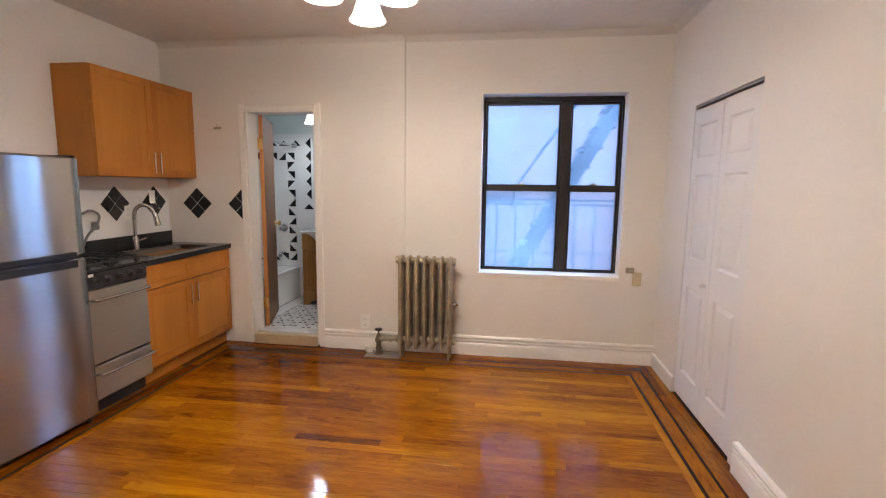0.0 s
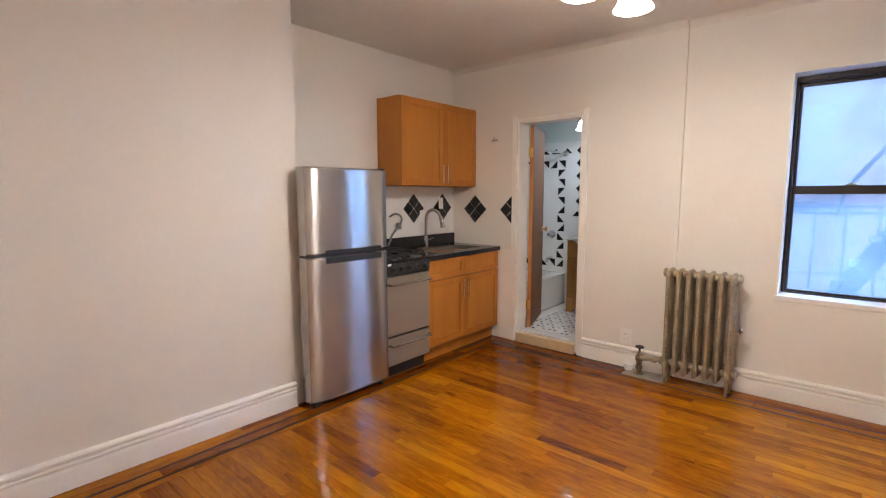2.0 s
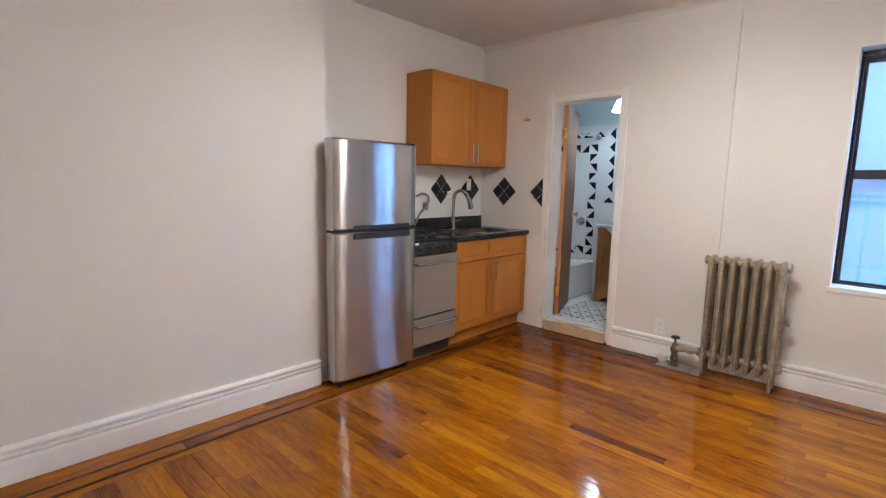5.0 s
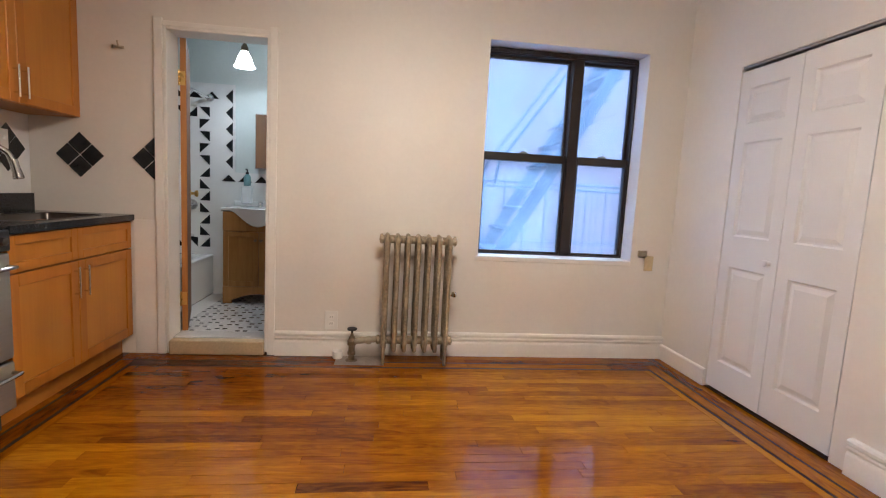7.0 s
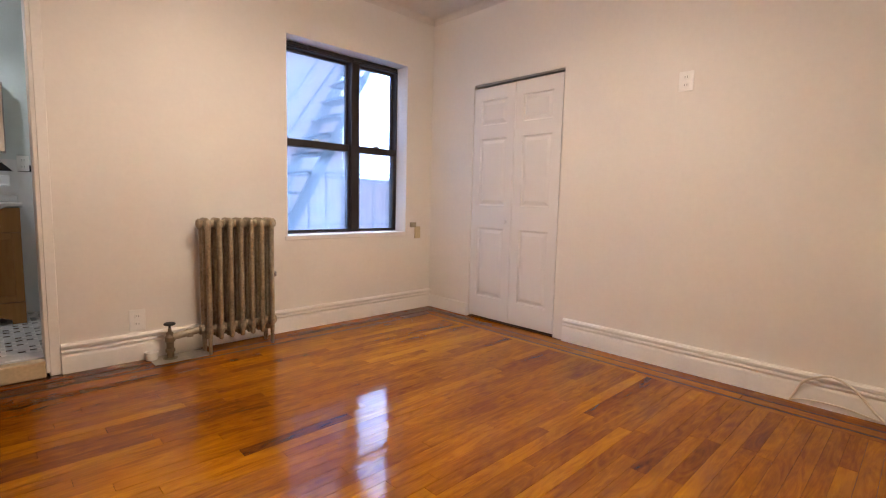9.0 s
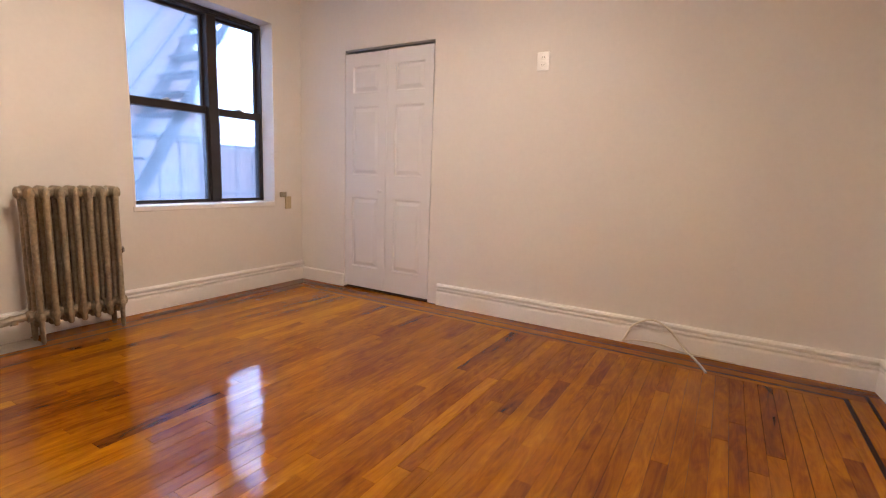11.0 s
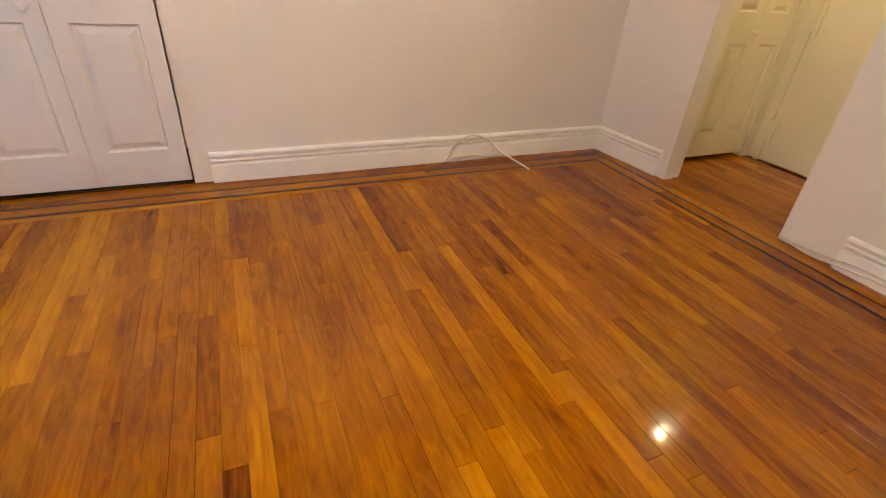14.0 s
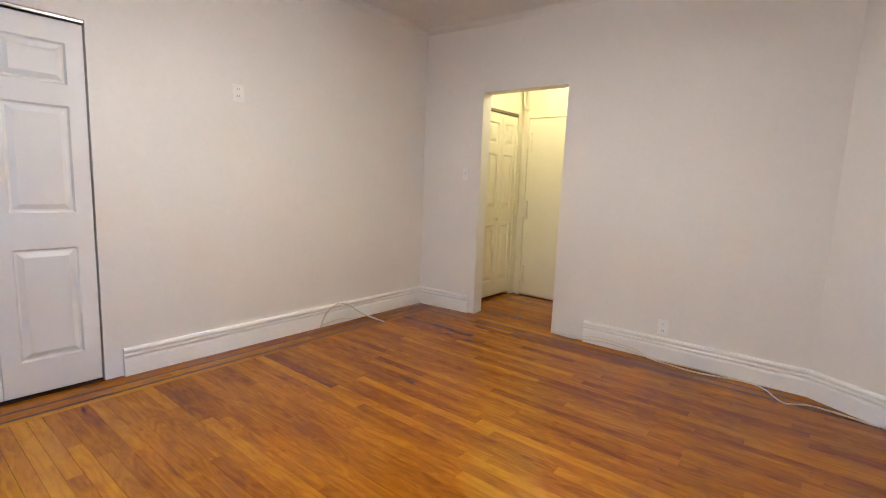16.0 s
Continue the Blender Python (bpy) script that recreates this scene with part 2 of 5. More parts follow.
    ln.new(bp.outputs["Normal"], bsdf.inputs["Normal"])
    waves = math_node("MULTIPLY_ADD", noise(14, 0.25, 2, 0.3), 0.6, noise(5, 0.7, 2, 0.3, False))
    b2 = n.new("ShaderNodeBump")
    b2.inputs["Strength"].default_value, b2.inputs["Distance"].default_value = 0.36, 0.004
    ln.new(waves, b2.inputs["Height"])
    ln.new(b2.outputs["Normal"], bsdf.inputs["Coat Normal"])
    return m


def brushed(name, base, rough):
    """Steel brushed across, so that bright things smear upwards and downwards in it."""
    m = mat(name, base, rough, 1.0, var=0.05, scale=2, fine=160, bump=0.02, stretch=(1, 0.03, 1.0), rough_var=0.04)
    n, ln = m.node_tree.nodes, m.node_tree.links
    tan = n.new("ShaderNodeTangent")
    tan.direction_type, tan.axis = "RADIAL", "Z"
    b = n["Principled BSDF"]
    b.inputs["Anisotropic"].default_value, b.inputs["Anisotropic Rotation"].default_value = 1.0, 0.25
    ln.new(tan.outputs["Tangent"], b.inputs["Tangent"])
    return m


def glow(name, colour, strength, base=(0.9, 0.9, 0.88)):
    m = bpy.data.materials.new(name)
    m.use_nodes = True
    b = m.node_tree.nodes["Principled BSDF"]
    b.inputs["Base Color"].default_value = (*base, 1)
    b.inputs["Roughness"].default_value = 0.25
    b.inputs["Emission Color"].default_value = (*colour, 1)
    b.inputs["Emission Strength"].default_value = strength
    return m


def pane_glass(name, haze, blur):
    """Old window glass: part clear, part softened by grime, a little lit dust and a faint shine."""
    m = bpy.data.materials.new(name)
    m.use_nodes = True
    n, ln = m.node_tree.nodes, m.node_tree.links
    n.remove(n["Principled BSDF"])
    clear, soft, dirt, shine = n.new("ShaderNodeBsdfTransparent"), n.new("ShaderNodeBsdfRefraction"), n.new("ShaderNodeBsdfTranslucent"), n.new("ShaderNodeBsdfGlossy")
    clear.inputs["Color"].default_value = (0.70, 0.82, 1.0, 1)
    soft.inputs["Color"].default_value = (0.72, 0.85, 1.0, 1)
    soft.inputs["IOR"].default_value, soft.inputs["Roughness"].default_value = 1.12, 0.22
    dirt.inputs["Color"].default_value = (0.50, 0.72, 1.0, 1)
    shine.inputs["Roughness"].default_value = 0.03
    tex = n.new("ShaderNodeTexNoise")
    tex.inputs["Scale"].default_value, tex.inputs["Detail"].default_value = 4.0, 5
    tc = n.new("ShaderNodeTexCoord")
    ln.new(tc.outputs["Object"], tex.inputs["Vector"])
    mr = n.new("ShaderNodeMapRange")
    mr.inputs["From Min"].default_value, mr.inputs["From Max"].default_value = 0.3, 0.7
    mr.inputs["To Min"].default_value, mr.inputs["To Max"].default_value = haze * 0.4, haze * 1.6
    ln.new(tex.outputs["Fac"], mr.inputs["Value"])
    m0, m1, m2 = n.new("ShaderNodeMixShader"), n.new("ShaderNodeMixShader"), n.new("ShaderNodeMixShader")
    m0.inputs[0].default_value, m2.inputs[0].default_value = blur, 0.05
    ln.new(clear.outputs[0], m0.inputs[1])
    ln.new(soft.outputs[0], m0.inputs[2])
    ln.new(mr.outputs["Result"], m1.inputs[0])
    ln.new(m0.outputs[0], m1.inputs[1])
    ln.new(dirt.outputs[0], m1.inputs[2])
    ln.new(m1.outputs[0], m2.inputs[1])
    ln.new(shine.outputs[0], m2.inputs[2])
    ln.new(m2.outputs[0], n["Material Output"].inputs["Surface"])
    return m


PAINT = mat("wall_paint", (0.80, 0.765, 0.715), 0.55, var=0.025, scale=1.6, fine=38, bump=0.25, depth=0.003)
CEIL = mat("ceiling_paint", (0.74, 0.71, 0.66), 0.6, var=0.05, scale=2.2, fine=22, bump=0.5, depth=0.006)
TRIM = mat("trim_paint", (0.86, 0.835, 0.79), 0.32, var=0.04, scale=4, fine=60, bump=0.2, depth=0.002)
DOORWHITE = mat("door_paint", (0.77, 0.755, 0.74), 0.5, var=0.02, scale=3, fine=90, bump=0.1)
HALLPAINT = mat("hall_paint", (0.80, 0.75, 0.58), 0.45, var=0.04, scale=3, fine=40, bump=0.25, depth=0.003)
OAKTONES = [(0.0627, 0.012, 0.0005), (0.1995, 0.0491, 0.0005), (0.3, 0.0931, 0.0005), (0.46, 0.17, 0.0009)]
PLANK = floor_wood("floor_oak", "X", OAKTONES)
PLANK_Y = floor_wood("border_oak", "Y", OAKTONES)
INLAY = wood("inlay_walnut", (0.020, 0.007, 0.002), (0.055, 0.022, 0.006), "X", 0.5, 0.07, 0.2, wavy=0.12)
SUBFLOOR = mat("floor_gap", (0.06, 0.024, 0.006), 0.6, var=0.2)
MAPLE = wood("cabinet_maple", (0.35, 0.112, 0.010), (0.54, 0.208, 0.026), "Z", 0.33, 0.15, 0.18, ring=9)
MAPLE_IN = wood("cabinet_panel_maple", (0.38, 0.128, 0.011), (0.57, 0.235, 0.032), "Z", 0.33, 0.15, 0.12, ring=6)
OAK = wood("vanity_oak", (0.27, 0.125, 0.032), (0.47, 0.25, 0.08), "Z", 0.4, 0.1, 0.2, ring=20)
DOORWOOD = wood("door_stain", (0.14, 0.062, 0.028), (0.28, 0.13, 0.062), "Z", 0.5, 0.0, 0.2, ring=9)
DOOREDGE = wood("door_edge", (0.42, 0.16, 0.04), (0.62, 0.27, 0.08), "Z", 0.35, 0.3, 0.1, ring=30)
STEEL = brushed("brushed_steel", (0.48, 0.47, 0.465), 0.24)
SINKSTEEL = brushed("sink_steel", (0.22, 0.215, 0.21), 0.3)
DARKSTEEL = brushed("range_steel", (0.52, 0.475, 0.41), 0.36)
CHROME = mat("chrome", (0.75, 0.75, 0.75), 0.12, 1.0, var=0.03, bump=0)
BRASS = mat("brass", (0.72, 0.46, 0.15), 0.28, 1.0, var=0.08, bump=0)
BLACKENAMEL = mat("black_enamel", (0.012, 0.012, 0.013), 0.14, var=0.2, bump=0.02)
BLACKPLASTIC = mat("black_plastic", (0.02, 0.02, 0.022), 0.4, var=0.15, bump=0.05)
IRON = mat("cast_iron_grate", (0.02, 0.02, 0.02), 0.55, var=0.2, bump=0.2)
GRANITE = mat("black_granite", (0.022, 0.022, 0.024), 0.16, var=0.7, scale=90, fine=260, bump=0.02)
BLACKTILE = mat("black_tile", (0.016, 0.017, 0.018), 0.2, var=0.25, scale=18, fine=90, bump=0.05)
WHITETILE = mat("white_tile", (0.80, 0.80, 0.79), 0.16, var=0.03, scale=8, bump=0.03, random_var=0.02)
GROUT = mat("grout", (0.70, 0.69, 0.67), 0.8, var=0.08)
PORCELAIN = mat("porcelain", (0.84, 0.85, 0.85), 0.1, var=0.015, bump=0)
BATHPAINT = mat("bath_paint", (0.62, 0.685, 0.67), 0.5, var=0.03, bump=0.2)
MARBLE = mat("saddle_marble", (0.66, 0.66, 0.66), 0.25, var=0.12, scale=12, fine=50)
SADDLEWOOD = mat("saddle_painted_wood", (0.55, 0.43, 0.27), 0.45, var=0.15, scale=9)
RADIATOR = mat("radiator_paint", (0.335, 0.275, 0.185), 0.45, 0.15, var=0.45, scale=9, fine=60, bump=0.3, depth=0.002)
PIPE = mat("old_pipe_paint", (0.42, 0.37, 0.28), 0.4, 0.4, var=0.2, scale=25, bump=0.3)
RUSTY = mat("old_brass_valve", (0.22, 0.17, 0.11), 0.42, 0.7, var=0.3, scale=30, bump=0.3)
BROWNFRAME = mat("brown_window_paint", (0.022, 0.016, 0.014), 0.38, var=0.3, scale=12, fine=80, bump=0.25)
PLASTIC = mat("white_plastic", (0.86, 0.85, 0.82), 0.3, var=0.01, bump=0)
SLOT = mat("slot_dark", (0.25, 0.23, 0.21), 0.5, var=0.1, bump=0)
CABLEWHITE = mat("cable_white", (0.70, 0.63, 0.52), 0.45, var=0.05, bump=0)
RUBBER = mat("grey_hose", (0.20, 0.20, 0.20), 0.4, var=0.1, bump=0)
ALUM = mat("track_metal", (0.42, 0.41, 0.40), 0.35, 0.9, var=0.1, bump=0)
BEIGE = mat("beige_metal", (0.62, 0.52, 0.33), 0.4, 0.2, var=0.12, scale=20)
GLASSPANE = pane_glass("window_glass", 0.07, 0.66)
SOFTPANE = pane_glass("hazy_window_glass", 0.10, 0.84)
FROSTPANE = pane_glass("grimy_window_glass", 0.18, 0.95)
SHADEGLASS = glow("lit_shade_glass", (1.0, 0.87, 0.70), 18.0)
BATHSHADE = glow("lit_bath_shade", (0.90, 0.97, 1.0), 7.0)
MIRROR = mat("mirror_silver", (0.86, 0.86, 0.86), 0.03, 1.0, var=0.0, bump=0, rough_var=0.01)
SOAPBLUE = mat("soap_teal", (0.28, 0.52, 0.55), 0.15, var=0.05, bump=0)
FACADE = mat("facade_stucco", (0.50, 0.40, 0.42), 0.8, var=0.12, scale=0.7, fine=14, bump=0.3)
FIREIRON = mat("fire_escape_paint", (0.17, 0.25, 0.31), 0.5, 0.2, var=0.2, scale=8)
YARD = mat("yard_concrete", (0.34, 0.33, 0.32), 0.85, var=0.15, scale=2)

# ---- plan (metres) ----
XL, XR, YR = -1.965, 1.905, 0.31         # left wall, right wall, rear wall
XLS = -2.0                               # left wall at its far end: it runs a little out of true
YRE = 0.365                              # rear wall at the right wall
YB, YB2 = 4.505, 4.54                    # back wall: thicker part beside the bathroom, and the window part
STEP = -0.19                             # where the two parts of the back wall meet
NX, NY = -2.40, 2.378                    # kitchen niche: its wall, and where it begins
H = 2.662
WX0, WX1, WZ0, WZ1 = 0.445, 1.60, 0.705, 2.20    # window opening
BX0, BX1, BZ1 = -1.605, -0.970, 2.085      # bathroom doorway
BF = 0.095                               # bathroom floor
BBY, BBX0, BBX1 = 5.92, -2.42, -0.55     # bathroom back wall and sides
BY = 4.66                                # bathroom face of the back wall
OX0, OX1, OZ = 0.445, 1.26, 2.05        # hall opening
CY0, CY1, CZ = 3.125, 4.012, 2.008        # closet opening in the right wall
HY, HX = -0.78, 1.47                     # hall end wall, hall closet wall
DX, DY = -1.31, 0.725                    # diagonal corner: where it leaves rear and left walls

# ---- shell ----
structure("wall_north", boxes(
    (NX - 0.14, BX0, YB, BY, 0, H), (BX0, BX1, YB, BY, BZ1, H), (BX1, STEP, YB, BY, 0, H),
    (STEP, WX0, YB2, 4.80, 0, H), (WX1, XR + 0.14, YB2, 4.80, 0, H),
    (WX0, WX1, YB2, 4.80, 0, WZ0), (WX0, WX1, YB2, 4.80, WZ1, H)), PAINT,
    "cream painted plaster wall with window and bathroom doorway", "wall", soft=0)
structure("wall_east", boxes(
    (XR, XR + 0.12, -0.9, CY0, 0, H), (XR, XR + 0.12, CY1, 4.54, 0, H), (XR, XR + 0.12, CY0, CY1, CZ, H)), PAINT,
    "cream painted plaster wall with a closet opening", "wall", soft=0)
structure("wall_closet", boxes((XR + 0.6, XR + 0.66, CY0 - 0.2, CY1 + 0.2, 0, H), (XR + 0.12, XR + 0.6, CY0 - 0.2, CY0 - 0.14, 0, H), (XR + 0.12, XR + 0.6, CY1 + 0.14, CY1 + 0.2, 0, H)), PAINT,
    "plain painted inside walls of the closet", "wall", soft=0)
_bm = boxes((NX - 0.14, NX, NY, YB, 0, H))
rings(_bm, [[(NX - 0.14, 0.0, z), (XLS, 0.0, z), (XLS, DY, z), (XL, NY, z), (NX - 0.14, NY, z)] for z in (0, H)])
structure("wall_west", _bm, PAINT,
    "cream painted wall stepping back into the kitchen niche", "wall", soft=0)
_bm = boxes(
    (OX0, OX1, YR - 0.13, YR, OZ, H), (XL - 0.1, OX0, YR - 0.13, YR, 0, H))
rings(_bm, [[(OX1, YR - 0.13, z), (XR, YR - 0.13, z), (XR, YRE, z), (OX1, YR, z)] for z in (0, H)])
structure("wall_south", _bm, PAINT,
    "cream painted wall with an open passage to the hall", "wall", soft=0)
_bm = bmesh.new()
rings(_bm, [[(DX, YR - 0.02, z), (DX, YR, z), (XLS, DY, z), (XLS - 0.02, DY, z), (XLS - 0.02, YR - 0.02, z)] for z in (0, H)])
structure("wall_southwest", _bm, PAINT, "painted wall across the corner at an angle", "wall", soft=0)
structure("ceiling", boxes((NX - 0.14, XR + 0.8, YR - 0.13, 4.80, H, H + 0.12)), CEIL, "off-white uneven plaster ceiling", "ceiling", soft=0)
_bm = bmesh.new()
for a, b, out in (((BX0 - 0.9, YB, H), (STEP, YB, H), (0, -1, 0)), ((STEP, YB2, H), (XR, YB2, H), (0, -1, 0)), ((XR, YB2, H), (XR, YRE, H), (-1, 0, 0)), ((XR, YRE, H), (OX1, YR, H), (0, 1, 0)), ((OX1, YR, H), (DX, YR, H), (0, 1, 0))):
    profile_run(_bm, a, b, [(0, 0), (0.045, 0), (0.03, -0.008), (0.012, -0.022), (0, -0.045)], out)
structure("cove_trim", _bm, CEIL, "narrow plaster cove where wall meets ceiling", "trim")

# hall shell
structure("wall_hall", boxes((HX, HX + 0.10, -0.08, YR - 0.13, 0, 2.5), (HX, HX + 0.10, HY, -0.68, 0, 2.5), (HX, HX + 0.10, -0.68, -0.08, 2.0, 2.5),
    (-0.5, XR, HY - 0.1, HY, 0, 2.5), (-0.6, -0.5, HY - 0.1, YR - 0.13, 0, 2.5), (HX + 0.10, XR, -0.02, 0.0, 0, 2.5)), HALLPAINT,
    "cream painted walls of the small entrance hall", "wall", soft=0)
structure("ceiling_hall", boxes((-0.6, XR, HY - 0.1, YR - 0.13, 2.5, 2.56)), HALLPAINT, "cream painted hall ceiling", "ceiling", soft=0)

# bathroom shell
structure("wall_bathroom", boxes((BBX0 - 0.1, BBX1 + 0.1, BBY, BBY + 0.1, 0, H), (BBX0 - 0.1, BBX0, BY, BBY, 0, H), (BBX1, BBX1 + 0.1, BY, BBY, 0, H)), BATHPAINT,
    "pale grey-green painted bathroom walls", "wall", soft=0)
structure("ceiling_bathroom", boxes((BBX0 - 0.1, BBX1 + 0.1, BY, BBY + 0.1, H, H + 0.1)), BATHPAINT, "pale painted bathroom ceiling", "ceiling", soft=0)

# ---- outside ----
structure("ground", boxes((-60, 60, 4.8, 120, -3.2, -3.0)), YARD, "grey concrete courtyard ground below the window", "ground", soft=0)
_f = thing("neighbour_facade", (0, 8.2, -3.0), "pink stucco wall of the building across the courtyard", "building")
part("wall", boxes((-9.0, 3.62, 8.2, 16.0, -3.0, 4.3)), FACADE, _f, soft=0)
part("coping", boxes((-9.0, 3.72, 8.1, 16.0, 4.3, 4.45)), YARD, _f, soft=0)
_f = thing("fire_escape", (0.6, 5.5, -0.1), "dark blue-grey iron fire escape with a steep stair and railing", "fire escape")
SLOPE = Vector((1.0, 0, 1.74)).normalized()
FOOT = Vector((0.40, 0, -0.02))
for y in (5.30, 5.86):
    _bm = bmesh.new()
    up = Vector((-SLOPE.z, 0, SLOPE.x)) * 0.055
    rings(_bm, [[p + up + Vector((0, y, 0)), p - up + Vector((0, y, 0)), p - up + Vector((0, y + 0.012, 0)), p + up + Vector((0, y + 0.012, 0))] for p in (FOOT, FOOT + SLOPE * 4.6)])
    part("stringer", _bm, FIREIRON, _f)
for i in range(20):
    p = FOOT + SLOPE * (0.12 + 0.225 * i)
    part("tread", boxes((p.x - 0.10, p.x + 0.09, 5.312, 5.86, p.z - 0.012, p.z + 0.012)), FIREIRON, _f)
for y in (5.30, 5.87):
    _bm = bmesh.new()
    sweep(_bm, [(0.72, y, 1.26), (0.74, y, 1.43), (0.82, y, 1.56), (1.24, y, 2.16), (2.60, y, 4.10)], 0.013, 8, 6)
    part("hand_rail", _bm, FIREIRON, _f)
part("platform", boxes((-0.6, 3.0, 5.02, 6.0, -0.10, -0.04)), FIREIRON, _f)
for z in (1.20, 1.252):
    _bm = bmesh.new()
    rod(_bm, (-0.2, 5.98, z + 0.06), (3.0, 5.98, z + 0.06), 0.011, 8)
    part("rail", _bm, FIREIRON, _f)
_bm = bmesh.new()
rod(_bm, (-0.2, 5.98, 0.72), (3.0, 5.98, 0.72), 0.008, 8)
part("rail", _bm, FIREIRON, _f)
for i in range(15):
    _bm = bmesh.new()
    rod(_bm, (-0.1 + i * 0.215, 5.98, -0.04), (-0.1 + i * 0.215, 5.98, 1.31), 0.010, 8)
    part("baluster", _bm, FIREIRON, _f)
_bm = bmesh.new()
rod(_bm, (1.75, 5.31, 2.28), (1.35, 5.31, 2.62), 0.012, 8)
part("brace", _bm, FIREIRON, _f)
_f = thing("yard_wall", (6, 9.0, -3.0), "low pink stucco yard wall beyond the fire escape", "wall")
part("wall", boxes((3.62, 16.0, 9.0, 9.25, -3.0, 1.36)), FACADE, _f, soft=0)
part("coping", boxes((3.62, 16.0, 8.96, 9.29, 1.36, 1.42)), YARD, _f, soft=0)
_bm = bmesh.new()
rod(_bm, (-0.4, 8.17, 1.22), (0.9, 8.17, 1.2), 0.03, 8)
rod(_bm, (-0.4, 8.18, 1.34), (0.6, 8.18, 1.30), 0.02, 8)
_f = structure("backdrop", boxes((-60, 260, 100, 100.5, -3, 330)), glow("bright_sky_haze", (0.68, 0.82, 1.0), 7.0), "white overcast sky beyond the yard", "backdrop", soft=0)
solid("wall_pipe", _bm, FIREIRON, "thin pipes along the wall outside the window", "pipe")


# ---- baseboards and trim ----
SEC = [(0, 0), (0.026, 0), (0.025, 0.086), (0.021, 0.098), (0.015, 0.103), (0.015, 0.107), (0.025, 0.110), (0.027, 0.118), (0.023, 0.125), (0.014, 0.127), (0.014, 0.132), (0.028, 0.136), (0.029, 0.148), (0.021, 0.157), (0, 0.160)]
SEC = [(a, b * 1.066) for a, b in SEC]
PLAINSEC = [(0, 0), (0.016, 0), (0.016, 0.104), (0.010, 0.112), (0, 0.114)]


def skirting(name, p, q, out, section=SEC, label="white painted moulded wooden baseboard"):
    bm = bmesh.new()
    profile_run(bm, (*p, 0), (*q, 0), section, (*out, 0))
    return structure(name, bm, TRIM, label, "baseboard")


skirting("baseboard", (BX1 + 0.052, YB), (STEP, YB), (0, -1))
skirting("baseboard", (STEP, YB2), (XR, YB2), (0, -1))
skirting("baseboard", (XR, 3.03), (XR, YRE), (-1, 0))
skirting("baseboard", (XR, YB2), (XR, CY1 + 0.004), (-1, 0), PLAINSEC, "plain white painted low baseboard")
skirting("baseboard", (XR, YRE), (OX1 + 0.06, YR + 0.005), (-0.085, 0.996))
skirting("baseboard", (0.155, YR), (DX, YR), (0, 1))
_n = Vector((YR - DY, DX - XLS, 0)).normalized() * -1
_n = Vector((abs(_n.x), abs(_n.y), 0))
skirting("baseboard", (DX, YR), (XLS, DY), (_n.x, _n.y))
skirting("baseboard", (XLS, DY), (XL, NY - 0.07), (1, 0))
# low panel beside the counter
structure("tile_wainscot", boxes((-1.80, BX0 - 0.06, YB - 0.006, YB, 0.0, 0.885), bevel=0.002), TRIM, "white painted lower wall panel beside the counter", "trim")
# bathroom door casing
_c = thing("door_casing", (BX0, YB, 0), "white painted wooden casing round the bathroom doorway", "door frame", kind="structure")
for n_, b in (("jamb", (BX0 - 0.058, BX0 - 0.006, YB - 0.018, YB - 0.001, 0, BZ1 + 0.05)), ("jamb", (BX1 + 0.002, BX1 + 0.050, YB - 0.016, YB - 0.001, 0, BZ1 + 0.05)),
              ("header", (BX0 - 0.006, BX1 + 0.002, YB - 0.017, YB - 0.001, BZ1 - 0.002, BZ1 + 0.03)),
              ("lining", (BX0 - 0.004, BX0 + 0.016, YB - 0.012, BY + 0.004, 0.02, BZ1)), ("lining", (BX1 - 0.016, BX1 + 0.004, YB - 0.012, BY + 0.004, 0.02, BZ1)),
              ("lining", (BX0 + 0.016, BX1 - 0.016, YB - 0.010, BY + 0.004, BZ1 - 0.018, BZ1))):
    part(n_, boxes(b, bevel=0.003), TRIM, _c)
structure("threshold", boxes((BX0 + 0.016, BX1 - 0.016, YB - 0.03, YB + 0.04, 0.0, BF), bevel=0.006), SADDLEWOOD, "worn tan painted wooden doorway step", "threshold")
structure("threshold_saddle", boxes((BX0 + 0.016, BX1 - 0.016, YB + 0.04, BY + 0.02, 0.0, BF + 0.008), bevel=0.003), MARBLE, "grey marble bathroom saddle", "threshold")

# ---- window ----
_w = thing("window_1", (1.0, 4.68, WZ0), "dark brown double-hung window with frosted grimy glass", "window", kind="structure")
FY = 4.68
def win(name, b, m=BROWNFRAME, bev=0.004, parent=None):
    return part(name, boxes(b, bevel=bev), m, parent or _w)
win("window_frame", (WX0 + 0.010, WX0 + 0.028, FY, FY + 0.10, WZ0 + 0.03, WZ1 - 0.02))
win("window_frame", (WX1 - 0.016, WX1 - 0.004, FY, FY + 0.10, WZ0 + 0.03, WZ1 - 0.02))
win("window_frame", (WX0 + 0.028, WX1 - 0.016, FY, FY + 0.10, WZ1 - 0.042, WZ1 - 0.02))
win("window_frame", (WX0 + 0.028, WX1 - 0.016, FY, FY + 0.10, WZ0 + 0.03, WZ0 + 0.040))
win("mullion", (1.10, 1.18, FY - 0.006, FY + 0.10, WZ0 + 0.040, WZ1 - 0.042))
win("window_sill", (WX0 - 0.010, WX1 - 0.001, YB2 - 0.006, FY + 0.02, WZ0 - 0.010, WZ0 + 0.026), TRIM, 0.004)
win("reveal_lining", (WX0 - 0.002, WX0 + 0.010, YB2 - 0.001, FY + 0.02, WZ0 + 0.026, WZ1), TRIM, 0.002)
